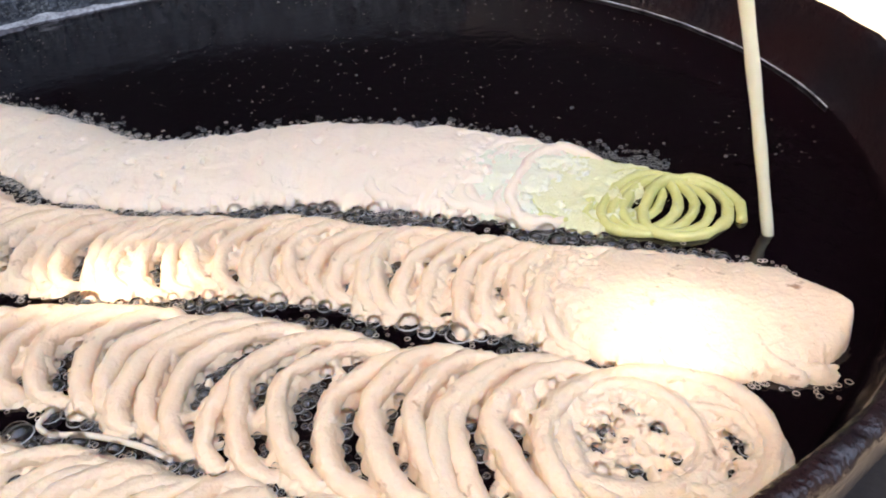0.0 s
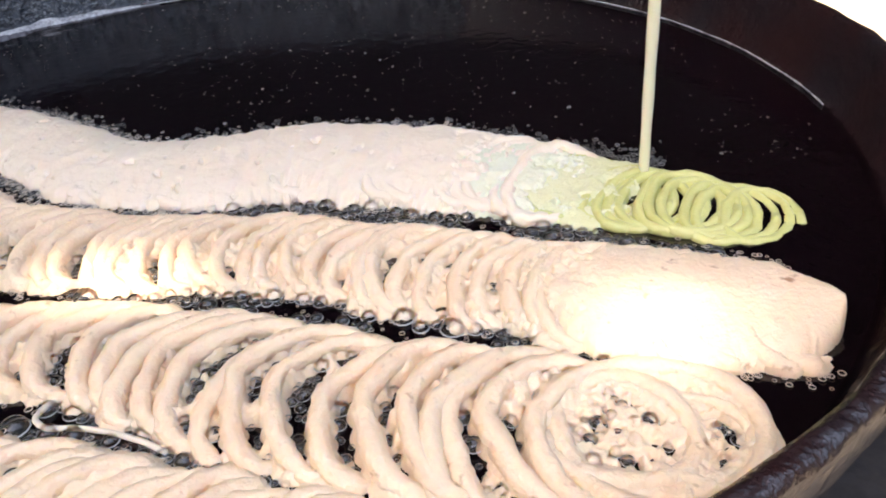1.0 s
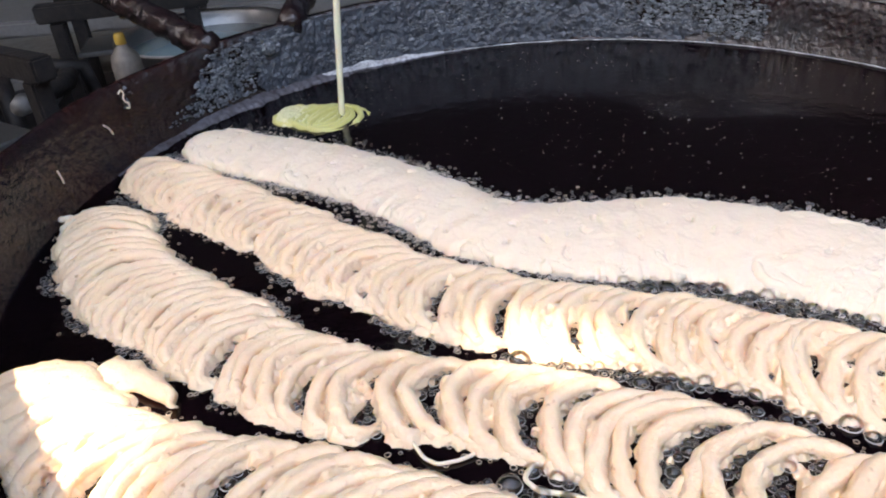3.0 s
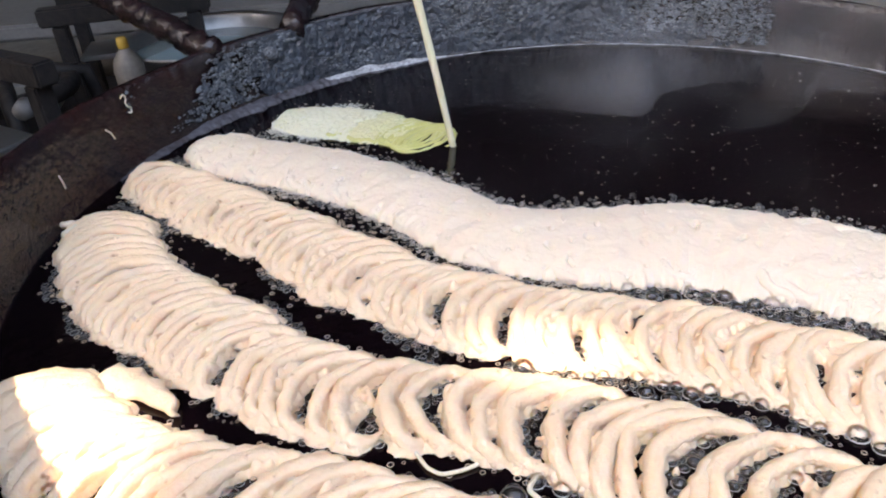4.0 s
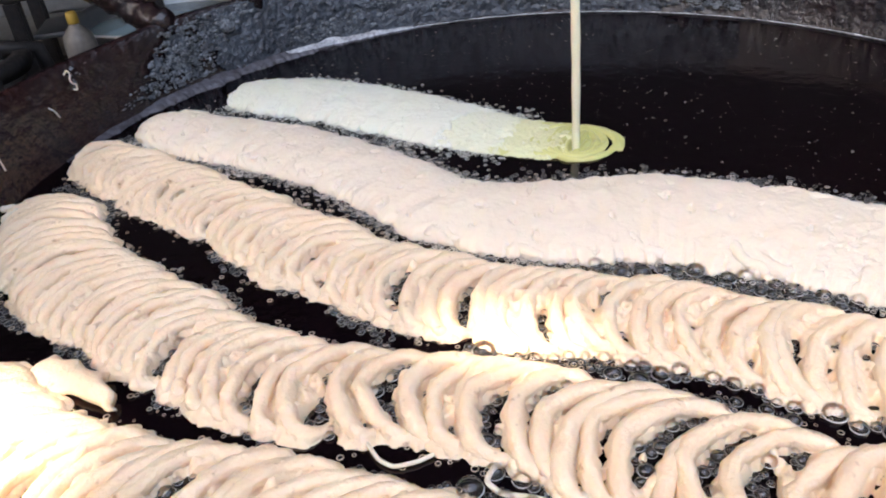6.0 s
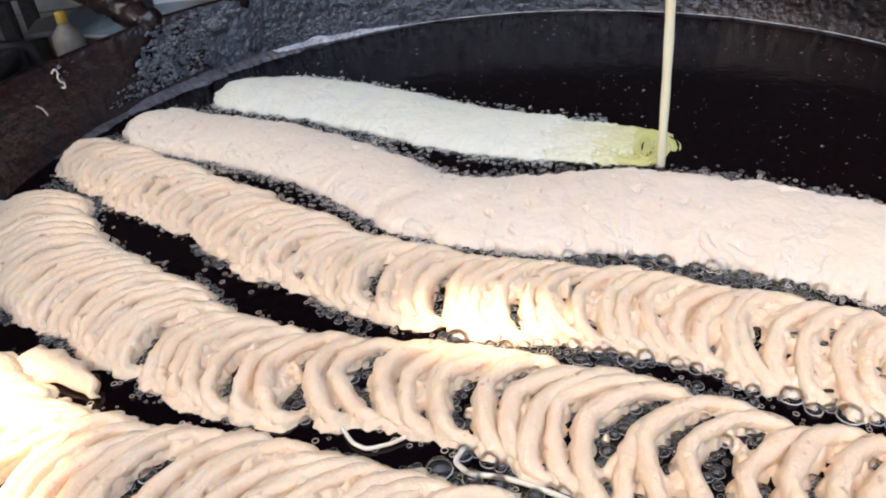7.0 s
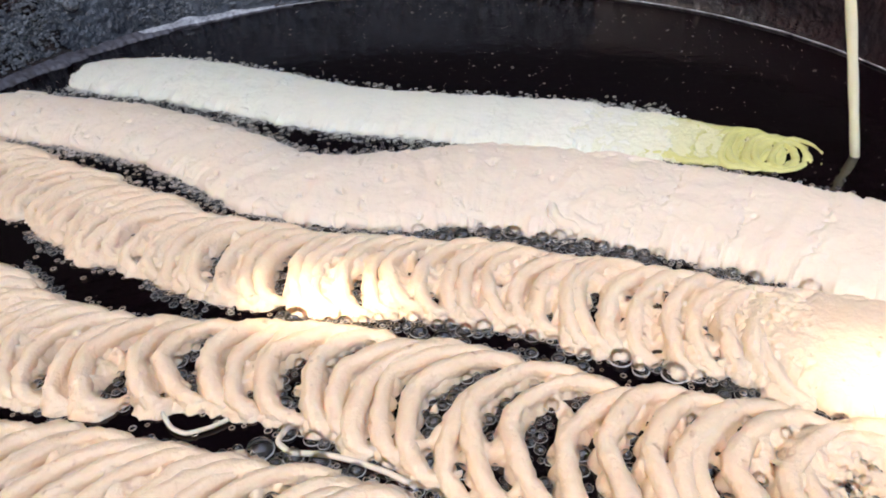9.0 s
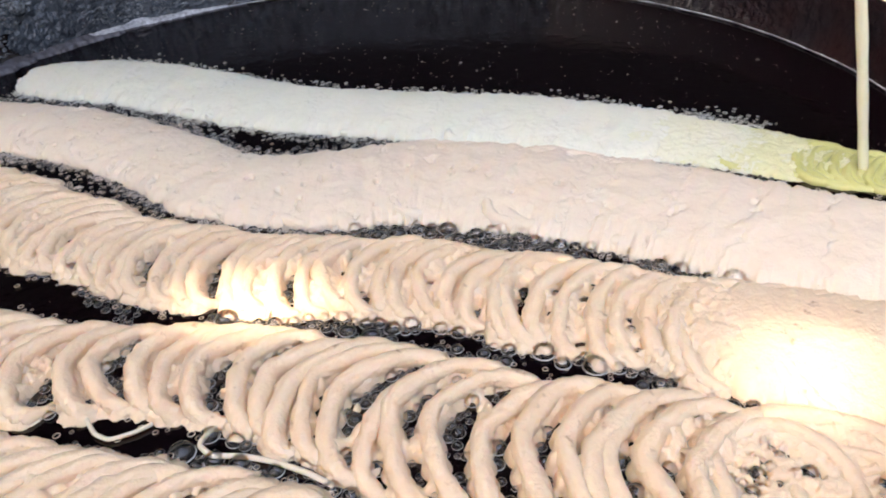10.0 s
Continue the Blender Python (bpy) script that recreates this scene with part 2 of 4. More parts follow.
def frying_pan():
    pan = tagged(new("frying_pan"), "huge soot-black iron frying pan full of hot oil", "frying pan")
    rng = np.random.default_rng(5)
    prof = [(0.0, -0.16), (0.2, -0.15), (0.36, -0.115), (0.455, -0.06), (0.497, -0.015), (0.503, 0.0), (0.509, 0.012), (0.512, 0.03), (0.515, 0.05), (0.518, 0.07), (0.520, WALL_TOP - 0.002), (0.523, WALL_TOP), (0.529, WALL_TOP),
            (0.532, WALL_TOP - 0.003), (0.530, 0.05), (0.520, 0.0), (0.47, -0.08), (0.37, -0.135), (0.2, -0.17), (0.0, -0.18)]
    verts, faces = lathe(prof, 180)
    out = []
    for v in verts:
        p = Vector(v)
        if p.z > -0.01:
            d = noise.noise(p * 28) * 0.0022 + noise.noise(p * 75) * 0.0012
            r = Vector((p.x, p.y, 0)).normalized()
            p = p + r * d + Vector((0, 0, noise.noise(p * 9) * 0.0025))
            if p.z > 0:
                p.z *= rim_drop(math.atan2(p.y, p.x))
        out.append(p)
    piece("body", out, faces, IRON, pan)
    # crust grown on the inner wall, wet glints coloured in
    verts, faces = [], []
    for _ in range(9000):
        a, z = rng.uniform(0.9, 2.75), rng.uniform(0.012, WALL_TOP - 0.004)
        if noise.noise(Vector((math.cos(a) * 4, math.sin(a) * 4, z * 22))) < rng.uniform(-0.15, 0.35):
            continue
        r0 = 0.5045 + 0.1 * z
        s = min(0.0030, 0.0007 + rng.exponential(0.0007))
        c = Vector((math.cos(a) * r0, math.sin(a) * r0, z * rim_drop(a)))
        inn, side = Vector((-math.cos(a), -math.sin(a), 0)), Vector((-math.sin(a), math.cos(a), 0))
        k = len(verts)
        w, h = s * rng.uniform(0.9, 2.8), s * rng.uniform(0.5, 1.3)
        for ring, (q, lift) in enumerate(((1.0, -0.3), (0.75, 0.25), (0.35, 0.42))):
            for j in range(6):
                b = j * math.pi / 3 + rng.uniform(-0.3, 0.3)
                verts.append(c + side * (w * q * math.cos(b)) + Vector((0, 0, h * q * math.sin(b))) + inn * (s * lift))
        for ring in range(2):
            for j in range(6):
                faces.append((k + ring * 6 + j, k + ring * 6 + (j + 1) % 6, k + ring * 6 + 6 + (j + 1) % 6, k + ring * 6 + 6 + j))
        faces.append(tuple(k + 12 + j for j in range(6)))
    tagged(piece("crust", verts, faces, CRUST, pan, "black glossy burnt-on crust with pale glints in its colour"), kind="stuff")
    # skin on the far wall, its colour painting in reflected sky, lumpy, torn at its ends
    verts, faces, na, nz = [], [], 420, 26
    for i in range(na + 1):
        a = 0.95 + 1.65 * i / na
        for j in range(nz + 1):
            z = 0.004 + (WALL_TOP - 0.006) * j / nz
            q = Vector((math.cos(a) * 0.5, math.sin(a) * 0.5, z))
            r = 0.5045 + 0.10 * z + 0.0022 * noise.noise(q * 60) + 0.0016 * noise.noise(q * 150) + 0.0008 * noise.noise(q * 340)
            verts.append((math.cos(a) * r, math.sin(a) * r, z * rim_drop(a)))
    for i in range(na):
        for j in range(nz):
            q = Vector(verts[i * (nz + 1) + j])
            if noise.noise(q * 22) + 0.6 * noise.noise(q * 70) > 0.75 - 2.6 * min(1.0, 2.6 * min(i, na - i) / na):
                faces.append((i * (nz + 1) + j, (i + 1) * (nz + 1) + j, (i + 1) * (nz + 1) + j + 1, i * (nz + 1) + j + 1))
    piece("wall_sheen", verts, faces, SKY_SHEEN, pan, "bluish-grey skin coloured like sky reflected in the wall")
    # ledge of scum where oil meets the wall, and a whitish strip painting its glint
    for name, start, sweep, w0 in (("scum_ledge", 1.75, 1.10, 0.0120), ("scum_glint", 1.80, 0.50, 0.0065)):
        verts, faces = [], []
        n = 320
        for i in range(n + 1):
            a = start + sweep * i / n
            fadeout = min(1, 3 * i / n, 3 * (n - i) / n)
            w = max(0.0006, w0 * fadeout * (0.65 + 0.7 * noise.noise(Vector((a * 9, 0, 0))) + 0.5 * noise.noise(Vector((a * 34, 3, 0))) + 0.25 * noise.noise(Vector((a * 90, 5, 0)))))
            lift = fadeout * (0.006 + 0.004 * noise.noise(Vector((a * 12, 7, 0))) + 0.0012 * noise.noise(Vector((a * 60, 8, 0))))
            for r, z in ((0.512, 0.003 + lift), (0.506, 0.003 + lift * 0.8), (0.503 - w * 0.6, 0.0025 + lift * 0.35), (0.501 - w, 0.002), (0.502 - w, -0.003)):
                verts.append((r * math.cos(a), r * math.sin(a), z))
        for i in range(n):
            for j in range(4):
                faces.append((i * 5 + j, i * 5 + 5 + j, i * 5 + 6 + j, i * 5 + 1 + j))
        if name == "scum_glint":
            piece(name, [(x, y, z + 0.0012) for x, y, z in verts], faces, GLINT_SCUM, pan, "whitish strip painting a glint on the scum")
        else:
            piece(name, verts, faces, SCUM, pan, "grey glistening scum along the oil line")
    a = np.linspace(-0.25, 2.0, 260)
    rr = np.array([0.5025 + 0.0012 * noise.noise(Vector((q * 9, 0, 0))) for q in a])
    v, f = tube(np.c_[rr * np.cos(a), rr * np.sin(a), np.full(len(a), 0.0025)], [0.0009 + 0.0007 * noise.noise(Vector((q * 30, 4, 0))) for q in a], 6)
    piece("scum_line", v, f, GLINT_SCUM, pan, "thin pale line of scum at the oil's edge")
    # loop handle riveted to the rim
    legs = [((-0.405, 0.332, 0.080), (-0.63, 0.53, 0.140)), ((-0.318, 0.410, 0.080), (-0.270, 0.60, 0.150))]
    handle = tagged(new("handle"), "crusty black iron loop handle")
    handle.parent = pan
    for a, b in legs:
        pts = [Vector(a).lerp(Vector(b), i / 60) for i in range(61)]
        v, f = tube(pts, [0.017 + 0.002 * noise.noise(Vector((i * 0.3, 9, 0))) for i in range(61)], 18)
        v = [Vector(q) + noise.noise_vector(Vector(q) * 90) * 0.004 + noise.noise_vector(Vector(q) * 260) * 0.002 for q in v]
        piece("leg", v, f, IRON, handle)
    pts = [Vector(legs[0][1]), Vector((-0.61, 0.63, 0.152)), Vector((-0.46, 0.675, 0.158)), Vector((-0.36, 0.66, 0.155)), Vector(legs[1][1])]
    v, f = tube(pts, 0.016, 12)
    piece("grip", v, f, IRON, handle)
    # rivet on the wall by the handle
    bm = bmesh.new()
    bmesh.ops.create_uvsphere(bm, u_segments=14, v_segments=8, radius=0.011, matrix=Matrix.Translation((-0.345, 0.379, 0.060)))
    part("rivet", bm, CRUST, pan)
    return pan


frying_pan()
verts, faces = lathe([(0.0, 0.0), (0.15, 0.0), (0.3, 0.0), (0.4, 0.0), (0.47, 0.0), (0.497, 0.0), (0.502, 0.002), (0.4998, -0.01), (0.45, -0.05), (0.35, -0.105), (0.2, -0.135), (0.0, -0.14)], 128)
tagged(piece("frying_oil", verts, faces, OIL), "dark glossy hot frying oil filling the pan", "oil")

# ---- coils of batter ----
ROLLS = {
    "a": ([(-0.428, -0.215), (-0.371, -0.270), (-0.302, -0.308), (-0.207, -0.344), (-0.117, -0.384), (-0.037, -0.423), (0.04, -0.452)], [0.040, 0.045, 0.055, 0.058, 0.058, 0.054, 0.046]),
    "b": ([(-0.468, 0.045), (-0.405, -0.070), (-0.337, -0.132), (-0.270, -0.191), (-0.196, -0.231), (-0.122, -0.249), (-0.052, -0.279), (0.010, -0.324), (0.066, -0.361), (0.132, -0.393), (0.175, -0.412)],
          [0.040, 0.049, 0.046, 0.041, 0.039, 0.039, 0.043, 0.051, 0.053, 0.056, 0.046]),
    "c": ([(-0.45, 0.145), (-0.37, 0.075), (-0.28, -0.005), (-0.20, -0.085), (-0.12, -0.140), (-0.04, -0.175), (0.032, -0.199), (0.102, -0.241), (0.172, -0.284), (0.24, -0.330), (0.304, -0.360)],
          [0.033, 0.042, 0.043, 0.044, 0.046, 0.046, 0.043, 0.045, 0.049, 0.053, 0.047]),
    "d": ([(-0.405, 0.215), (-0.345, 0.175), (-0.245, 0.115), (-0.165, 0.045), (-0.10, -0.030), (-0.02, -0.060), (0.06, -0.070), (0.14, -0.110), (0.22, -0.165), (0.29, -0.225), (0.352, -0.268)],
          [0.033, 0.041, 0.043, 0.041, 0.043, 0.054, 0.060, 0.060, 0.057, 0.054, 0.042]),
    "e": ([(-0.325, 0.293), (-0.28, 0.275), (-0.215, 0.245), (-0.133, 0.184), (-0.050, 0.117), (0.048, 0.067), (0.137, 0.025), (0.23, -0.030), (0.31, -0.085), (0.37, -0.140), (0.41, -0.175)],
          [0.034, 0.046, 0.050, 0.048, 0.045, 0.046, 0.049, 0.049, 0.045, 0.042, 0.036]),
}


class Line:
    """A smooth centre line with a half width, by arc length."""

    def __init__(self, pts, half):
        p = np.array(pts, float)
        q = np.vstack([2 * p[0] - p[1], p, 2 * p[-1] - p[-2]])
        out, hw = [], []
        for i in range(1, len(q) - 2):
            for u in np.linspace(0, 1, 24, endpoint=False):
                out.append(0.5 * (2 * q[i] + (q[i + 1] - q[i - 1]) * u + (2 * q[i - 1] - 5 * q[i] + 4 * q[i + 1] - q[i + 2]) * u**2 + (3 * q[i] - q[i - 1] - 3 * q[i + 1] + q[i + 2]) * u**3))
                hw.append(half[i - 1] + (half[i] - half[i - 1]) * u)
        out.append(p[-1]), hw.append(half[-1])
        self.p, self.h = np.array(out), np.array(hw)
        self.s = np.r_[0, np.cumsum(np.hypot(*np.diff(self.p, axis=0).T))]
        self.length = self.s[-1]
        tan = np.gradient(self.p, axis=0)
        self.t = tan / np.linalg.norm(tan, axis=1)[:, None]

    def at(self, s):
        pos = np.stack([np.interp(s, self.s, self.p[:, i]) for i in (0, 1)], -1)
        over = np.maximum(s - self.length, 0)[..., None] + np.minimum(s, 0)[..., None]
        tan = np.stack([np.interp(s, self.s, self.t[:, i]) for i in (0, 1)], -1)
        return pos + over * tan, tan, np.interp(s, self.s, self.h)

    def margin(self, xy):
        d = np.hypot(self.p[:, 0] - xy[0], self.p[:, 1] - xy[1]) - self.h
        return d.min()


LINES = {k: Line(*v) for k, v in ROLLS.items()}


def coil_path(line, starts, k, seed, along, steps, height, base, lead=0.5, point=0.0):
    """One turn of the coil: it starts low at the leading side, comes back over the turn before, and ends low again."""
    n = len(starts)
    j1, j2, j3, j4 = (wobble(seed + i, n) for i in range(4))
    phi = np.linspace(-np.pi - 0.12, np.pi + 0.12, steps)
    u = k + phi / (2 * np.pi)
    s = np.interp(u, np.arange(n), starts) + np.where(u < 0, u * (starts[1] - starts[0]), 0) + np.where(u > n - 1, (u - n + 1) * (starts[-1] - starts[-2]), 0)
    pos, tan, hw = line.at(s)
    nor = np.stack([-tan[:, 1], tan[:, 0]], -1)
    w = hw * (0.95 + 0.09 * j1(u)) - 0.003
    al = along(s / line.length) * hw * (1 + 0.22 * j2(u))
    c = np.cos(phi)
    x = np.where(c > 0, -al * ((1 - point) * c + point * (1 - np.abs(np.sin(phi)))), -lead * al * c) + 0.12 * al * np.cos(2 * phi) + 0.20 * j3(u) * al * np.sin(phi)
    y = w * np.sign(np.sin(phi)) * np.abs(np.sin(phi)) ** 0.9 + 0.003 * j4(u)
    z = base + height * (0.5 + 0.5 * c) + 0.0022 * j4(u * 0.7)
    xy = pos + tan * x[:, None] + nor * y[:, None]
    rad = np.hypot(*xy.T)
    xy = xy * np.minimum(1, 0.494 / rad)[:, None]
    return np.c_[xy, z]


def starts_for(line, pitch, uneven, seed, tail):
    rng = np.random.default_rng(seed)
    s, out = 0.014, []
    while s < line.length - 0.004:
        out.append(s)
        s += pitch(s / line.length) * (1 + uneven * rng.uniform(-1, 1))
    if line.length - out[-1] > 0.010 and tail:
        out.append(line.length - 0.003)
    return np.array(out)


def fried(verts, seed, coarse=0.0011, fine=0.0007):
    """The knobbly skin that frying gives."""
    out = []
    for v in verts:
        p = Vector(v)
        q = Vector((p.x + seed, p.y, p.z))
        out.append(p + noise.noise_vector(q * 110) * coarse + noise.noise_vector(q * 330) * fine)
    return out


BALL = [(0, 0, 1), (0.9, 0, 0.2), (0, 0.9, 0.2), (-0.9, 0, 0.2), (0, -0.9, 0.2), (0, 0, -0.7)]
BALL_FACES = [(0, 1, 2), (0, 2, 3), (0, 3, 4), (0, 4, 1), (5, 2, 1), (5, 3, 2), (5, 4, 3), (5, 1, 4)]


def fuzz(verts, faces, path, radius, rng, count, spread):
    """Fine froth: tiny bubbles on the skin of a turn, and lying off its two ends on the oil."""
    n = len(path)
    mid = path.mean(axis=0)
    reach = np.linalg.norm(path[:, :2] - mid[:2], axis=1)
    ends = np.argsort(-reach)[: n // 3]
    for i in range(count):
        c = path[rng.choice(ends)].copy()
        out = (c[:2] - mid[:2]) / (np.linalg.norm(c[:2] - mid[:2]) + 1e-9)
        c[:2] += out * (radius * 0.8 + rng.exponential(spread)) + rng.normal(0, 0.002, 2)
        if i % 4 == 0:
            c = path[rng.integers(n)] + np.array([radius * rng.uniform(-0.6, 0.6), rng.normal(0, 0.002), radius * 0.85])
            k, r = len(verts), rng.uniform(0.0005, 0.0010)
            verts.extend((c[0] + r * b[0], c[1] + r * b[1], c[2] + r * b[2]) for b in BALL)
            faces.extend((k + f[0], k + f[1], k + f[2]) for f in BALL_FACES)
            continue
        k, r = len(verts), rng.uniform(0.0007, 0.0020)
        w, z = r * 0.17, rng.uniform(0.0002, 0.0015)
        for j in range(8):
            a = j * math.pi / 4
            for q in range(3):
                e = q * 2 * math.pi / 3
                verts.append((c[0] + (r + w * math.cos(e)) * math.cos(a), c[1] + (r + w * math.cos(e)) * math.sin(a), z + w * math.sin(e)))
        faces.extend((k + j * 3 + q, k + (j + 1) % 8 * 3 + q, k + (j + 1) % 8 * 3 + (q + 1) % 3, k + j * 3 + (q + 1) % 3) for j in range(8) for q in range(3))


STRANDS = {}


def coil(key, seed, pitch, radius, along, mat, label, height=0.012, base=-0.004, steps=54, sides=10, lead=0.5, uneven=0.45, froth=0, spread=0.004, point=0.0, coarse=0.0016, fine=0.0012, groups=1):
    line = LINES[key]
    thing = tagged(new("batter_coil"), label, "fried dough", "coils of batter frying side by side")
    starts = starts_for(line, pitch, uneven, seed, key != "c")
    jr = wobble(seed + 9, len(starts))
    rng = np.random.default_rng(seed)
    loops, dust, paths = [], {}, []
    for k in range(len(starts)):
        path = coil_path(line, starts, k, seed, along, steps, height, base, lead, point)
        f = starts[k] / line.length
        rr = radius(f) * (1 + 0.12 * jr(k + np.linspace(-0.5, 0.5, steps)) + 0.05 * np.sin(np.linspace(0, 17, steps) + k))
        v, fa = tube(path, rr, sides)
        v = fried(v, seed, coarse, fine)
        if froth:
            group = int(f * groups)
            fuzz(*dust.setdefault(group, ([], [])), path, radius(f), rng, froth, spread)
        loops.append(piece("loop", v, fa, mat, thing))
        paths.append(np.c_[path, rr])
    specks = {}
    for group, (v, fa) in dust.items():
        specks[group] = tagged(piece("froth", v, fa, mat, thing, "fine lacy froth along the edges of the coil"), kind="stuff")
    STRANDS[key] = np.vstack(paths)
    return thing, starts, loops, specks


A_COIL, *_ = coil("a", 11, lambda f: 0.0135 + 0.0025 * f, lambda f: 0.0054 + 0.011 * max(0, 0.14 - f) / 0.14, lambda f: 0.80 + 0 * f, BATTER, "cream loops of deep-fried batter, loosely coiled in the oil", 0.016, -0.008, uneven=0.25, froth=10, point=0.25, lead=0.3)
B_COIL, *_ = coil("b", 23, lambda f: 0.0122 if f < 0.36 else 0.0122 + 0.0062 * min(1, (f - 0.36) / 0.14), lambda f: 0.0049 + 0.0007 * min(1, max(0, (f - 0.36) / 0.14)), lambda f: 0.72 + 0.23 * np.clip((f - 0.35) / 0.2, 0, 1), BATTER, "cream loops of fried batter with open gaps and bubbles", 0.016, -0.008, lead=0.3, uneven=0.28, froth=12, point=0.35)
C_COIL, *_ = coil("c", 37, lambda f: 0.0142 + 0.0020 * math.sin(3.1 * f) - 0.005 * max(0, (f - 0.85) / 0.15), lambda f: 0.0056 + 0.0010 * max(0, (f - 0.85) / 0.15), lambda f: 0.75 + 0 * f, BATTER, "pale cream coil of frying batter with close turns", 0.016, -0.008, lead=0.3, uneven=0.25, froth=36, point=0.25)
D_COIL, D_STARTS, D_LOOPS, D_DUST = coil("d", 41, lambda f: 0.0105, lambda f: 0.0064, lambda f: 0.60 + 0 * f, PALE, "whitish puffed coil of frying batter under fine foam", 0.008, -0.003, lead=0.85, froth=95, spread=0.0055, groups=12, coarse=0.0024, fine=0.0011)
E_COIL, E_STARTS, E_LOOPS, E_DUST = coil("e", 59, lambda f: 0.0100, lambda f: 0.0064, lambda f: 0.60 + 0 * f, FOAM, "white foamy coil of freshly poured batter", 0.005, -0.004, lead=0.85, froth=75, spread=0.006, groups=22, coarse=0.0026, fine=0.0011)


def ridge(points, x, y, soft, reach=2.6):
    """Height of the skin that hangs between the strands: high beside a strand, sinking with the distance from it."""
    out = np.full(x.shape, -0.03)
    pad = reach * points[:, 3].max()
    near = points[(points[:, 0] > x.min() - pad) & (points[:, 0] < x.max() + pad) & (points[:, 1] > y.min() - pad) & (points[:, 1] < y.max() + pad)]
    for px, py, pz, r in near:
        d2 = ((x - px) ** 2 + (y - py) ** 2) / r**2
        np.maximum(out, pz + r * (0.62 - soft * d2), out=out)
    return out


GAPS = []


def froth_bed(key, parent, mat, closed, seed, s0=0.0, s1=1.0, name="froth_bed", label="", opened=0.5, gaps=False):
    """The froth that webs a coil's strands together and leaves gaps open to the oil where they lie far apart."""
    line = LINES[key]
    n = max(8, int((s1 - s0) * line.length / 0.0013))
    m = 84
    s = np.linspace(s0, s1, n) * line.length
    pos, tan, hw = line.at(s)
    v = np.linspace(-1.22, 1.22, m)
    x = pos[:, :1] - tan[:, 1:] * hw[:, None] * v
    y = pos[:, 1:] + tan[:, :1] * hw[:, None] * v
    k = np.minimum(1.0, 0.495 / np.hypot(x, y))
    x, y = x * k, y * k
    # how far the skin is torn open, in patches that follow the turns
    torn = np.array([[0.8 * noise.noise(Vector((q * 62 + 0.8 * w * w, w * 1.5, seed))) + 0.6 * noise.noise(Vector((q * 130, w * 4, seed + 2))) for w in v] for q in s])
    torn = np.clip((torn + opened - 0.35) / 0.35, 0, 1) * np.clip((1.02 - np.abs(v)) / 0.2, 0.3, 1)
    soft = closed + (0.95 - closed) * torn
    z = np.vstack([ridge(STRANDS[key][::2], x[i:i + 12], y[i:i + 12], soft[i:i + 12]) for i in range(0, n, 12)])
    rng = np.random.default_rng(seed)
    verts = []
    for i in range(n):
        for j in range(m):
            q = Vector((x[i, j], y[i, j], seed))
            h = z[i, j] + 0.0013 * noise.noise(q * 150) + 0.0008 * noise.noise(q * 420)
            if gaps and h < -0.001 and abs(v[j]) < 0.88 and rng.random() < 0.16:
                GAPS.append((x[i, j], y[i, j]))
            verts.append((x[i, j], y[i, j], max(h, -0.012)))
    low = np.array([w[2] for w in verts]).reshape(n, m) < -0.010
    faces = [(i * m + j, i * m + j + 1, (i + 1) * m + j + 1, (i + 1) * m + j) for i in range(n - 1) for j in range(m - 1) if not low[i:i + 2, j:j + 2].all()]
    return piece(name, verts, faces, mat, parent, label)


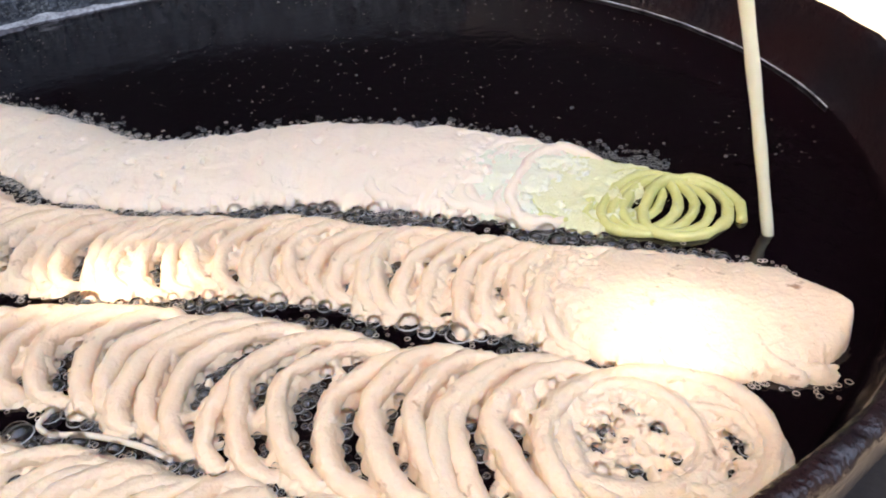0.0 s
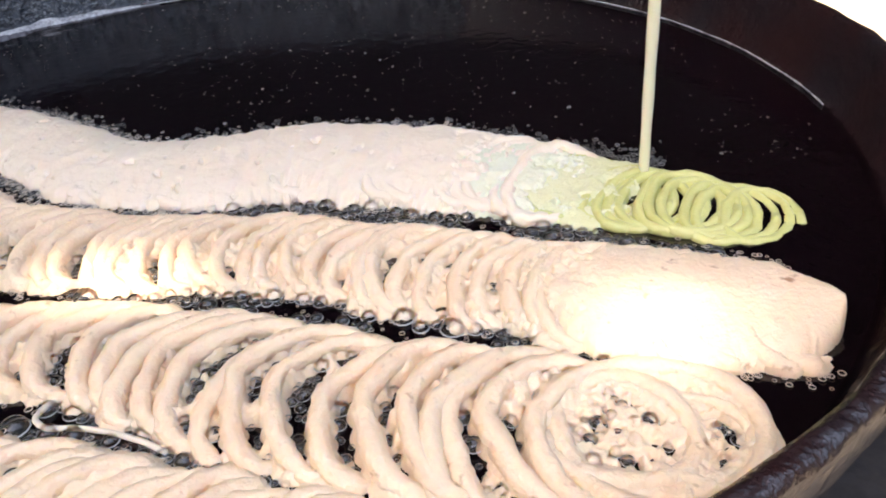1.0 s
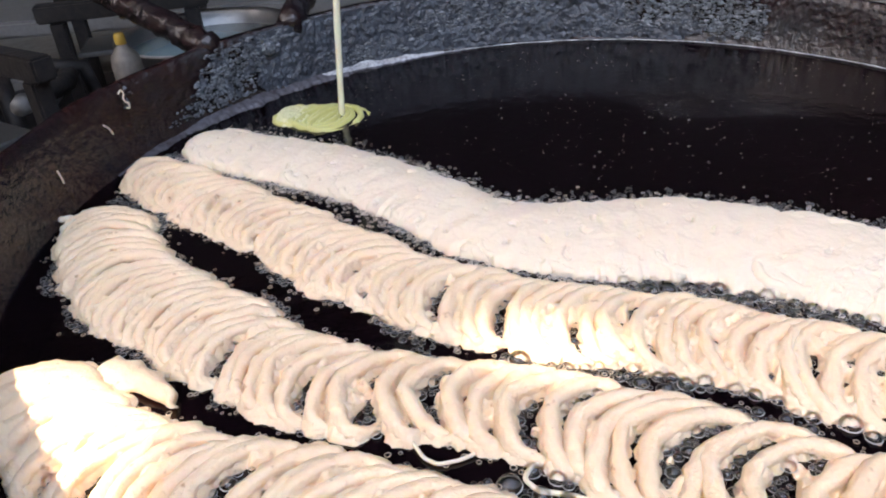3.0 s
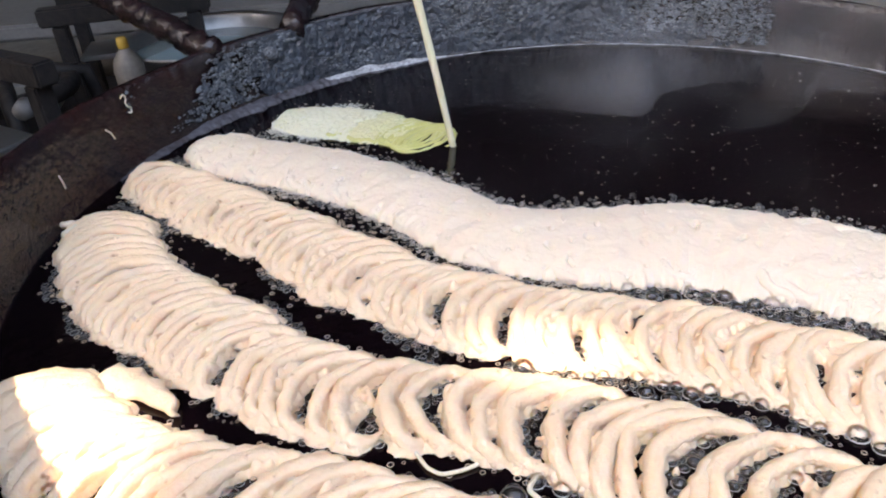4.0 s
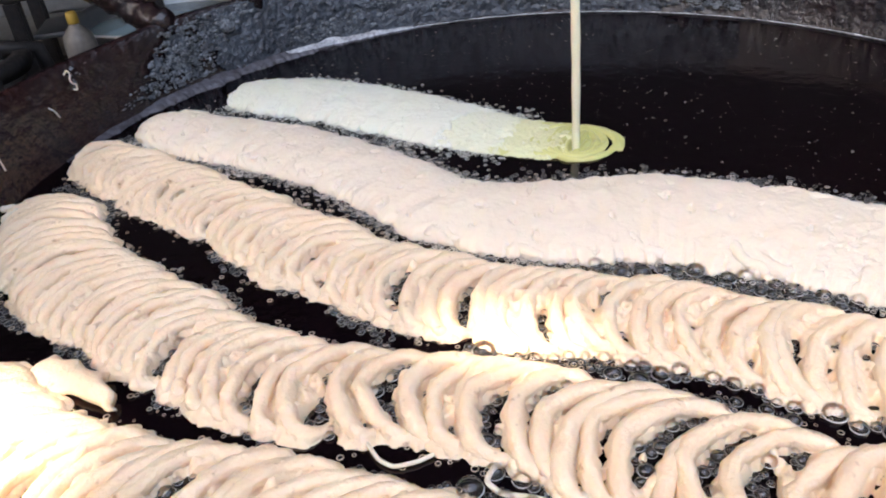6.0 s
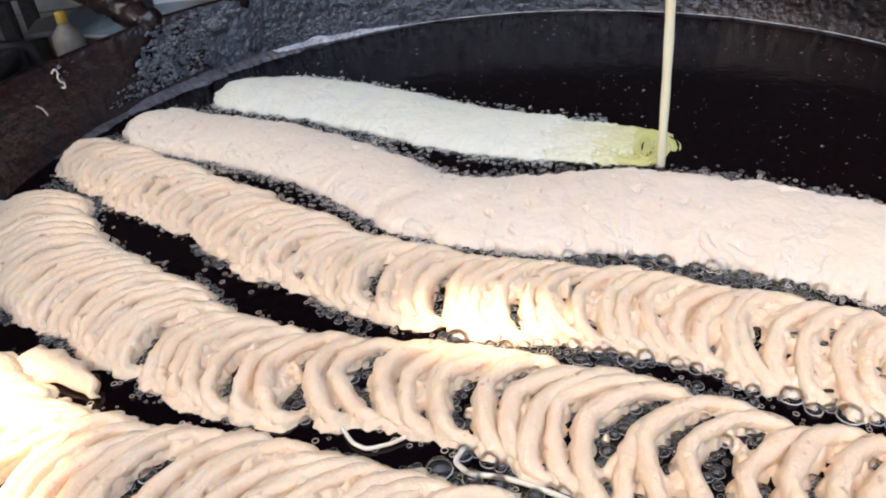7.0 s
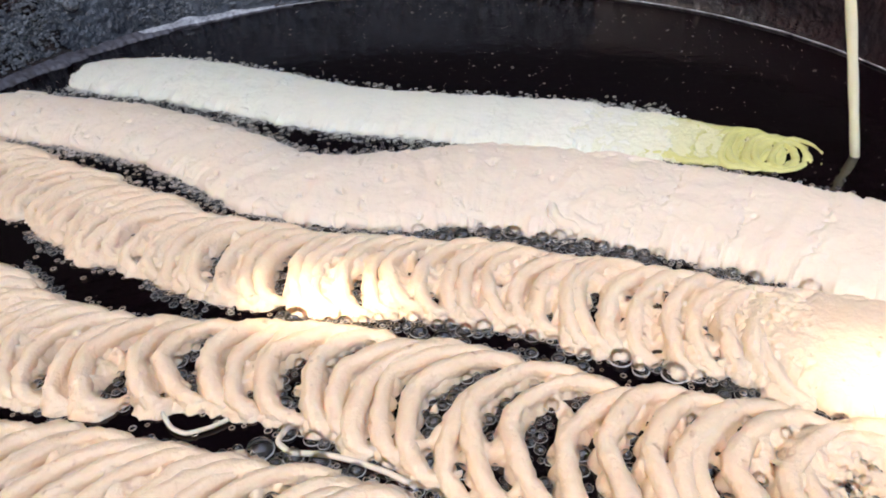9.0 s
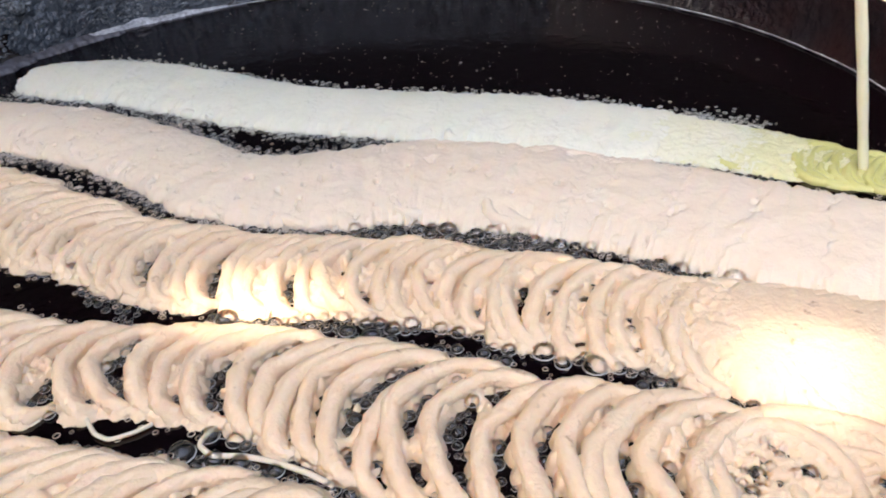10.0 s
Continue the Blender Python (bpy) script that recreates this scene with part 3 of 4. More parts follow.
def foam_bed(key, parent, mat, height, seed, s0=0.0, s1=1.0, name="foam", label="", wide=1.05, lumps=0.0021, rough=0.0006, fade=0.0, head=0.0, pits=0.0, blunt=0.03):
    """A puffed back of fine foam over a coil, swelling softly over its turns, ragged along its sides."""
    line = LINES[key]
    n = max(6, int((s1 - s0) * line.length / 0.0014))
    m = 76
    s = np.linspace(s0, s1, n) * line.length
    pos, tan, hw = line.at(s)
    v = np.linspace(-1.0, 1.0, m)
    end = max(line.length + 0.012, s[-1] + 0.001)
    taper = np.clip(1 - np.clip(1 - np.minimum(s + 0.012, end - s) / blunt, 0, 1) ** 2, 0.02, 1) ** 0.5
    verts = []
    edge = [[1 + 0.10 * noise.noise(Vector((q * 45, seed, c))) + 0.08 * noise.noise(Vector((q * 120, seed, c + 1))) + 0.05 * noise.noise(Vector((q * 380, seed, c + 2))) for c in (1.0, 5.0)] for q in s]
    for i in range(n):
        for j in range(m):
            w = hw[i] * wide * taper[i] * edge[i][int(v[j] > 0)]
            x, y = pos[i, 0] - tan[i, 1] * w * v[j], pos[i, 1] + tan[i, 0] * w * v[j]
            q = Vector((x, y, seed))
            back = max(0.0, 1 - v[j] ** 2) ** 0.42
            swell = noise.noise(Vector((s[i] * 75 + 1.1 * v[j] * v[j], v[j] * 0.8, seed))) + 0.7 * noise.noise(q * 55)
            z = height * back - 0.0035 + lumps * swell * back + rough * noise.noise(q * 190) + 0.7 * rough * noise.noise(q * 480)
            if pits:
                z -= 0.011 * min(1.0, max(0.0, (noise.noise(Vector((s[i] * 110, v[j] * 3.5, seed + 9))) + 0.3 * noise.noise(q * 260) - 0.86 + pits) / 0.10)) * back
            if fade:
                ragged = 0.5 * fade * (noise.noise(q * 50) + 0.7 * noise.noise(q * 160) + 0.5 * noise.noise(q * 420))
                z -= 0.020 * min(1.0, max(0.0, (s[i] - s[-1] + fade + ragged) / fade)) ** 1.5
            if head:
                ragged = 0.5 * head * (noise.noise(q * 50) + 0.7 * noise.noise(q * 160) + 0.5 * noise.noise(q * 420))
                z -= 0.020 * min(1.0, max(0.0, (s[0] + head - s[i] + ragged) / head)) ** 1.5
            k = min(1.0, 0.495 / math.hypot(x, y))
            verts.append((x * k, y * k, z))
    faces = [(i * m + j, i * m + j + 1, (i + 1) * m + j + 1, (i + 1) * m + j) for i in range(n - 1) for j in range(m - 1)]
    return piece(name, verts, faces, mat, parent, label)


froth_bed("a", A_COIL, BATTER, 0.25, 3, opened=0.56, gaps=True)
froth_bed("b", B_COIL, BATTER, 0.25, 4, 0.0, 0.42, opened=0.50, gaps=True)
froth_bed("b", B_COIL, BATTER, 0.26, 4, 0.418, 0.99, opened=0.80, gaps=True)
froth_bed("c", C_COIL, BATTER, 0.24, 5, 0.0, 0.45, opened=0.36, gaps=True)
froth_bed("c", C_COIL, BATTER, 0.24, 5, 0.448, 0.88, opened=0.46, gaps=True)
foam_bed("c", C_COIL, BATTER, 0.0190, 5, 0.80, 1.016, "froth_bed", "smooth puffed cream skin", wide=1.02, lumps=0.0010, rough=0.0006, head=0.06, blunt=0.055)
foam_bed("d", D_COIL, PALE, 0.0190, 6, 0.0, 0.82, "froth_bed", "fine whitish foam", wide=1.13, fade=0.07, pits=0.34)
foam_bed("d", D_COIL, WHITENING, 0.0150, 6, 0.62, 0.88, "froth_bed", "pale yellow-green froth", fade=0.07)
foam_bed("d", D_COIL, FROTH, 0.0115, 8, 0.74, 0.92, "froth_bed", "pale yellow-green froth", wide=0.98, fade=0.05)
D_VEIL = [foam_bed("d", D_COIL, PALE, 0.0180 + 0.0013 * i, 6, 0.70 + 0.055 * i, min(1.0, 0.80 + 0.055 * i), "froth_bed", "fine whitish foam", wide=1.13 + 0.04 * i, head=0.02, fade=0.02 if i < 4 else 0.0) for i in range(5)]
E_VEIL, E_MIST = [], []
for i in range(22):
    a, b = max(0.0, i / 22 - 0.016), min(1.0, (i + 1) / 22 + 0.045)
    E_VEIL.append((foam_bed("e", E_COIL, FOAM, 0.0160 + 0.0004 * (i % 3), 7, a, b, "foam", "fine white foam", wide=1.11, fade=0.03 if i < 20 else 0.0), (i + 0.5) / 22 * LINES["e"].length))
for layer, (mat, height, seed, delay) in enumerate(((FROTH, 0.0104, 17, 0.10), (WHITENING, 0.0130, 18, 0.42))):
    for i in range(33):
        a, b = max(0.0, i / 33 - 0.010), min(1.0, (i + 1) / 33 + 0.035)
        veil = foam_bed("e", E_COIL, mat, height + 0.0004 * (i % 3), seed, a, b, "froth", "pale yellow-green froth", wide=0.95 + 0.04 * layer, lumps=0.0015, rough=0.0012, fade=0.030 if i < 31 else 0.0)
        E_MIST.append((veil, (i + 0.5) / 33 * LINES["e"].length, delay))


def coil_end():
    """The flat spiral in which the open coil ends, with a web of froth inside."""
    ring = []
    for cx, cy, r, tr, z, gap in ((0.184, -0.415, 0.047, 0.0056, 0.004, 0.9), (0.168, -0.408, 0.034, 0.0054, 0.003, 1.6), (0.198, -0.420, 0.026, 0.0036, 0.001, 2.4)):
        a = np.linspace(gap - 0.4, gap + 2 * np.pi - 1.0, 60) + np.pi * 0.55
        rr = r * (1 + 0.05 * np.sin(3 * a + r * 300))
        path = np.c_[cx + rr * np.cos(a), cy + rr * 0.95 * np.sin(a), z + 0.002 * np.sin(2 * a)]
        radius = tr * (1 + 0.1 * np.sin(a * 5))
        v, f = tube(path, radius, 10)
        piece("loop", fried(v, 5), f, BATTER, B_COIL)
        ring.append(np.c_[path, radius])
    n = 110
    x, y = np.meshgrid(np.linspace(0.130, 0.236, n), np.linspace(-0.468, -0.362, n), indexing="ij")
    z = ridge(np.vstack([*ring, STRANDS["b"][::3]]), x, y, 0.30)
    verts = []
    for i in range(n):
        for j in range(n):
            q = Vector((x[i, j], y[i, j], 2))
            inside = math.hypot((x[i, j] - 0.178) / 0.045, (y[i, j] + 0.413) / 0.043)
            web = 0.9 * noise.noise(q * 95) + 0.8 * noise.noise(q * 230) + 0.36 - 6.0 * max(0.0, x[i, j] - 0.192)
            film = -0.003 + 0.018 * min(0.42, web) if inside < 1 else -0.02
            h = max(z[i, j], film) + 0.0011 * noise.noise(q * 170) + 0.0008 * noise.noise(q * 430)
            if h < -0.001 and inside < 1 and (i * 7 + j * 3) % 9 == 0:
                GAPS.append((x[i, j], y[i, j]))
            verts.append((x[i, j], y[i, j], max(h, -0.012)))
    low = np.array([w[2] for w in verts]).reshape(n, n) < -0.010
    faces = [(i * n + j, (i + 1) * n + j, (i + 1) * n + j + 1, i * n + j + 1) for i in range(n - 1) for j in range(n - 1) if not low[i:i + 2, j:j + 2].all()]
    piece("froth_web", verts, faces, BATTER, B_COIL, "lacy web of cream froth")


coil_end()


def turns(name, key, seed, starts, parent, mat, label, radius, height, base, along, chosen, narrow=0.86):
    """Turns of raw batter or of thin froth, as they lie at the oil's surface soon after pouring."""
    pts, half = ROLLS[key]
    line, made = Line(pts, [h * narrow for h in half]), {}
    for k in chosen:
        path = coil_path(line, starts, k, seed, lambda f: along + 0 * f, 30, height, base, 0.8)
        v, f = tube(path, radius, 8)
        v = fried(v, seed, 0.0016)
        made[k] = piece(name, v, f, mat, parent, label)
    return made


E_ALL = range(len(E_STARTS))
D_PICK = np.random.default_rng(8).uniform(-0.06, 0.06, len(D_STARTS))
D_PART = D_STARTS / LINES["d"].length
D_TAIL = [k for k in range(len(D_STARTS)) if D_PART[k] + 1.2 * D_PICK[k] > 0.80]
E_FRESH = [turns("fresh_loop", "e", seed, E_STARTS, E_COIL, FRESH, "thin yellow-green raw batter", r, 0.003, base, along, E_ALL, narrow) for seed, r, base, along, narrow in ((59, 0.0042, -0.0025, 0.62, 0.86), (159, 0.0036, -0.0025, 0.40, 0.68))]
D_FRESH = [turns("fresh_loop", "d", seed, D_STARTS, D_COIL, FRESH, "thin yellow-green raw batter", r, 0.004, -0.001, along, D_TAIL, narrow) for seed, r, along, narrow in ((41, 0.0040, 0.70, 0.86),)]

# ---- bubbles ----
def bubbles(name, spots, label, around=12, rings=True):
    """Clear domes floating on the oil, each with a pale ring painting in its bright rim."""
    verts, faces, index = [], [], []
    rng = np.random.default_rng(len(spots))
    circle = [(math.cos(j * 2 * math.pi / around), math.sin(j * 2 * math.pi / around)) for j in range(around)]
    for x, y, r, z in spots:
        k, n = len(verts), around
        for q, h in ((1.0, 0.0), (0.97, 0.34), (0.80, 0.66), (0.45, 0.90)):
            verts.extend((x + r * q * c, y + r * q * d, z + r * h) for c, d in circle)
        verts.append((x, y, z + r * 0.97))
        for i in range(3):
            for j in range(n):
                faces.append((k + i * n + j, k + i * n + (j + 1) % n, k + i * n + n + (j + 1) % n, k + i * n + n + j))
                index.append(0)
        for j in range(n):
            faces.append((k + 3 * n + j, k + 3 * n + (j + 1) % n, k + 4 * n))
            index.append(0)
        if rings:
            k, w = len(verts), r * rng.uniform(0.04, 0.09)
            for c, d in circle:
                for b in range(3):
                    e = b * 2 * math.pi / 3
                    verts.append((x + (r + w * math.cos(e)) * c, y + (r + w * math.cos(e)) * d, z + r * 0.10 + w * math.sin(e)))
            for j in range(n):
                for b in range(3):
                    faces.append((k + j * 3 + b, k + (j + 1) % n * 3 + b, k + (j + 1) % n * 3 + (b + 1) % 3, k + j * 3 + (b + 1) % 3))
                    index.append(1)
    ob = new(name, mesh_from(name, verts, faces, None, True, [BUBBLE, FILM], index))
    return tagged(ob, label, "bubbles", kind="stuff")


def scatter_bubbles():
    rng = np.random.default_rng(77)
    edge, inner, fringe = [], [], []
    taken = {}

    def free(x, y, r, lap=0.84):
        c = (int(x // 0.016), int(y // 0.016))
        for i in (-1, 0, 1):
            for j in (-1, 0, 1):
                for a, b, q in taken.get((c[0] + i, c[1] + j), ()):
                    if math.hypot(a - x, b - y) < lap * (q + r):
                        return False
        taken.setdefault(c, []).append((x, y, r))
        return True

    # big bubbles first, then smaller ones in the room that is left
    for top, count in ((0.0075, 12000), (0.0050, 26000), (0.0034, 36000), (0.0021, 36000)):
        for _ in range(count):
            x, y = rng.uniform(-0.49, 0.42), rng.uniform(-0.46, 0.3)
            if math.hypot(x, y) > 0.485:
                continue
            m = sorted((LINES[k].margin((x, y)), k) for k in "abcd")
            d, k = m[0]
            pair = {k, m[1][1]}
            quiet = pair == {"a", "b"} and m[1][0] < 0.045
            if d < -0.003 or d > (0.007 if quiet else 0.020 if k == "d" else 0.015):
                continue
            if k == "d" and x > 0.31 and y > -0.30:
                continue
            if x > 0.29 or x > 0.22 and m[1][0] > 0.02:
                continue
            if noise.noise(Vector((x * 20, y * 20, 0))) < (-0.18 if x > -0.10 or k == "d" else 0.06) + 22 * max(0, d - 0.004):
                continue
            largest = 0.0028 if k == "d" and d + 0.02 < m[1][0] else 0.0075 if x > -0.12 else 0.0046
            if top > largest:
                continue
            r = top * rng.uniform(0.62, 1.0)
            if top > 0.005 and (d < 0.003 or rng.random() < 0.5):
                continue
            if free(x, y, r):
                edge.append((x, y, r, 0.0))
    for x, y in GAPS:
        r = rng.choice((0.0018, 0.0026, 0.0036, 0.0046)) * rng.uniform(0.8, 1.1)
        if free(x, y, r, 0.78):
            inner.append((x, y, r, rng.uniform(0.0, 0.003)))
    # fine suds along the far side of the foaming coil
    line = LINES["d"]
    for _ in range(7000):
        s = rng.uniform(0.0, 0.90) * line.length
        if noise.noise(Vector((s * 14, 3, 0))) < rng.uniform(-0.5, 0.25):
            continue
        p, t, h = line.at(np.array([s]))
        off = h[0] * 0.98 + rng.exponential(0.006)
        x, y = p[0, 0] - t[0, 1] * off, p[0, 1] + t[0, 0] * off
        r = rng.uniform(0.0009, 0.0026)
        if math.hypot(x, y) < 0.49 and free(x, y, r, 0.72):
            fringe.append((x, y, r, 0.0))
    bubbles("oil_bubbles", edge, "clear oil bubbles crowding beside the frying coils")
    bubbles("oil_bubbles", inner, "clear oil bubbles in the holes of the coils", 10)
    bubbles("oil_bubbles", fringe, "fine bluish suds trailing off the foaming coil", 8)
    specks = []
    for _ in range(2800):
        x, y = rng.uniform(-0.4, 0.46), rng.uniform(-0.2, 0.48)
        if math.hypot(x, y) < 0.48 and min(LINES[k].margin((x, y)) for k in "abcd") > 0.012 and noise.noise(Vector((x * 6, y * 6, 4))) > rng.uniform(-0.5, 0.45):
            specks.append((x, y, 0.0003 + rng.exponential(0.00024), 0.0))
    bubbles("oil_specks", specks, "tiny pale bubbles dotted over the dark oil", 6)


scatter_bubbles()

# ---- small bits of batter ----
def thread(pts, radius, label, mat=None):
    p = np.array(pts, float)
    u = np.linspace(0, len(p) - 1, 8 * len(p))
    fine = np.stack([np.interp(u, np.arange(len(p)), p[:, i]) for i in range(3)], -1)
    for _ in range(6):
        fine[1:-1] = (fine[:-2] + 2 * fine[1:-1] + fine[2:]) / 4
    v, f = tube(fine, radius, 7)
    return tagged(piece("batter_thread", v, f, mat or PALE), label, "batter scrap")


thread([(-0.090, -0.300, 0.002), (-0.100, -0.304, 0.002), (-0.105, -0.313, 0.002), (-0.098, -0.322, 0.002), (-0.082, -0.326, 0.002), (-0.066, -0.334, 0.002), (-0.050, -0.345, 0.002), (-0.038, -0.356, 0.002)], 0.0016, "thin pale thread of batter curled on the oil")
thread([(-0.171, -0.269, 0.002), (-0.166, -0.281, 0.002), (-0.161, -0.291, 0.002), (-0.153, -0.297, 0.002), (-0.140, -0.295, 0.002), (-0.131, -0.291, 0.002)], 0.0013, "thin pale thread of batter trailing from a coil")
for a, zs in ((2.77, ((0.004, 0.078), (0.010, 0.081), (0.014, 0.076), (0.010, 0.071), (0.013, 0.066), (0.018, 0.064), (0.017, 0.058), (0.012, 0.060))), (2.83, ((0, 0.056), (0.008, 0.050), (0.012, 0.042))), (3.0, ((0, 0.045), (0.003, 0.037), (0.004, 0.030)))):
    thread([(0.509 * math.cos(a - d * 0.8 / 0.5), 0.509 * math.sin(a - d * 0.8 / 0.5), z) for d, z in zs], 0.0009, "dried cream squiggle of batter stuck on the pan wall")
thread([(-0.505, 0.050, 0.004), (-0.500, 0.040, 0.008), (-0.492, 0.046, 0.007), (-0.486, 0.036, 0.006), (-0.495, 0.026, 0.006), (-0.487, 0.018, 0.004)], 0.0030, "small frizzled scrap of fried batter beside the pan wall")


def flap():
    """A flap of dough between two coils: a pinched tip that spreads into a puffed fan."""
    verts, n = [], 20
    far = [(-0.394, -0.197), (-0.380, -0.170), (-0.335, -0.200)]
    near = [(-0.391, -0.201), (-0.364, -0.209), (-0.322, -0.233)]
    for i in range(n + 1):
        u = i / n
        a, b = ([Vector((np.interp(u, (0, 0.38, 1), [p[0] for p in q]), np.interp(u, (0, 0.38, 1), [p[1] for p in q]), 0)) for q in (far, near)])
        for j in range(n + 1):
            v = j / n
            p = a.lerp(b, v)
            p += Vector((noise.noise(p * 70), noise.noise(p * 70 + Vector((5, 0, 0))), 0)) * 0.005
            p.z = 0.001 + 0.004 * u + 0.011 * math.sin(math.pi * v) ** 0.7 * min(1, 0.3 + 1.6 * u) * (1 - 0.5 * u**4) + 0.003 * noise.noise(p * 55) + 0.001 * noise.noise(p * 200)
            verts.append(p)
    faces = [(i * (n + 1) + j, i * (n + 1) + j + 1, (i + 1) * (n + 1) + j + 1, (i + 1) * (n + 1) + j) for i in range(n) for j in range(n)]
    ob = piece("dough_flap", verts, faces, BATTER)
    mod = ob.modifiers.new("thickness", "SOLIDIFY")
    mod.thickness = 0.006
    tagged(ob, "smooth folded cream flap of fried dough", "fried dough")


flap()

# ---- stove and kitchen things beyond the pan ----
v, f = lathe([(0.43, GROUND_Z), (0.43, -0.12), (0.415, -0.105), (0.39, -0.105), (0.39, GROUND_Z)], 72)
drum = tagged(piece("stove_drum", v, f, SOOT), "round sooty iron stove carrying the frying pan", "stove")


# added dark ring that keeps the ground beside the pan from showing bright
v, f = lathe([(0.44, -0.135), (0.60, -0.150), (0.61, -0.156), (0.61, -0.162), (0.44, -0.150), (0.44, -0.135)], 72)
piece("dark_skirt", v, f, SOOT, drum, "added flat dark ring hiding the bright ground round the stove")


def bench(name, b, mat, label):
    thing = tagged(new(name), label, "bench")
    x0, y0, x1, y1, top, thick = b
    part("tabletop", box(bmesh.new(), x0, y0, top - thick, x1, y1, top, 0.006), mat, thing, smooth=False)
    for x in (x0 + 0.03, x1 - 0.07):
        for y in (y0 + 0.03, y1 - 0.07):
            part("leg", box(bmesh.new(), x, y, GROUND_Z, x + 0.04, y + 0.04, top - thick), SOOT, thing, smooth=False)
    return thing


bench("stove_bench", (-1.5, 0.46, -0.32, 0.98, -0.13, 0.04), SOOT, "black sooty steel stove bench beside the pan")
bench("stove_bench", (-1.5, -0.5, -0.64, 0.45, -0.10, 0.04), SOOT, "low black sooty bench with burner parts")
# first side table is added: its pale top imitates sunlit ground
bench("side_table", (0.66, -0.5, 1.5, 0.85, -0.10, 0.035), SUNLIT_CREAM, "added cream table standing in for bright sunlit ground")
bench("side_table", (-1.7, 1.05, 0.5, 1.75, -0.03, 0.035), GREY, "pale grey worn table behind the stove")


def steel_pot(x, y, z0, r, h):
    thing = tagged(new("steel_pot"), "wide steel pot of cloudy bluish water", "pot")
    thing.location = (x, y, z0)
    v, f = lathe([(0.0, 0.0), (r * 0.86, 0.0), (r * 0.95, 0.012), (r * 0.985, h * 0.5), (r * 0.99, h - 0.006), (r * 1.05, h), (r * 1.06, h + 0.003), (r * 1.04, h + 0.005), (r * 0.975, h - 0.002), (r * 0.965, h * 0.5), (r * 0.93, 0.016), (0.0, 0.008)], 64)
    piece("body", v, f, STEEL, thing)
    v, f = lathe([(0.0, h - 0.022), (r * 0.5, h - 0.022), (r * 0.966, h - 0.022), (r * 0.966, h - 0.026), (0.0, h - 0.026)], 64)
    piece("water", v, f, WATER, thing, "cloudy bluish water")
    return thing


steel_pot(-0.500, 0.665, -0.13, 0.138, 0.145)


def bottle(x, y, z0):
    thing = tagged(new("bottle"), "dull grey metal bottle with a yellow cap", "bottle")
    thing.location = (x, y, z0)
    v, f = lathe([(0.0, 0.0), (0.019, 0.0), (0.021, 0.004), (0.021, 0.160), (0.019, 0.172), (0.009, 0.184), (0.007, 0.188), (0.0, 0.188)], 28)
    piece("body", v, f, TIN, thing)
    v, f = lathe([(0.0, 0.188), (0.0075, 0.188), (0.0078, 0.190), (0.0075, 0.200), (0.006, 0.203), (0.0, 0.204)], 24)
    piece("cap", v, f, YELLOW, thing, "yellow plastic cap")


bottle(-0.565, 0.468, -0.13)


def burner(x, y, z0):
    thing = tagged(new("gas_burner"), "soot-black gas burner with a curved grey pipe and pale knobs", "burner")
    thing.location = (x, y, z0)
    v, f = lathe([(0.085, 0.10), (0.105, 0.10), (0.110, 0.115), (0.105, 0.125), (0.085, 0.125), (0.080, 0.11), (0.085, 0.10)], 40)
    piece("ring", v, f, SOOT, thing)
    for i in range(4):
        a = i * math.pi / 2 + 0.5
        v, f = tube([(0.14 * math.cos(a), 0.14 * math.sin(a), 0.0), (0.12 * math.cos(a), 0.12 * math.sin(a), 0.12), (0.04 * math.cos(a), 0.04 * math.sin(a), 0.135)], 0.012, 10)
        piece("bracket", v, f, SOOT, thing)
    a = np.linspace(0.2, 3.0, 24)
    v, f = tube(np.c_[0.10 + 0.085 * np.cos(a), -0.14 - 0.02 * np.sin(a), 0.085 - 0.07 * np.sin(a)], 0.010, 12)
    piece("pipe", v, f, GREY, thing, "curved grey pipe")
    for dx, dz in ((0.06, 0.075), (0.10, 0.13), (-0.03, 0.10)):
        bm = bmesh.new()
        bmesh.ops.create_cone(bm, cap_ends=True, segments=20, radius1=0.015, radius2=0.012, depth=0.02, matrix=Matrix.Translation((dx, -0.15, dz)) @ Euler((radians(90), 0, 0)).to_matrix().to_4x4())
        part("knob", bm, GREY, thing)


burner(-0.80, 0.56, -0.13)


def iron_stand(x, y, z, turn):
    thing = tagged(new("iron_stand"), "black welded iron stand stacked on the bench", "stand")
    thing.matrix_world = pose(x, y, z, 0, 0, turn)
    for dx in (-0.11, 0.11):
        for dy in (-0.07, 0.07):
            part("leg", box(bmesh.new(), dx - 0.012, dy - 0.012, 0.0, dx + 0.012, dy + 0.012, 0.17, 0.003), SOOT, thing, smooth=False)
    for dy in (-0.07, 0.07):
        part("rail", box(bmesh.new(), -0.14, dy - 0.014, 0.17, 0.14, dy + 0.014, 0.20, 0.003), SOOT, thing, smooth=False)
    part("plate", box(bmesh.new(), -0.10, -0.055, 0.10, 0.10, 0.055, 0.108, 0.002), STEEL, thing, "bare steel plate", smooth=False)


iron_stand(-0.98, 0.62, -0.13, 25)
iron_stand(-0.74, 0.30, -0.10, -35)
iron_stand(-0.66, 0.80, -0.13, 10)


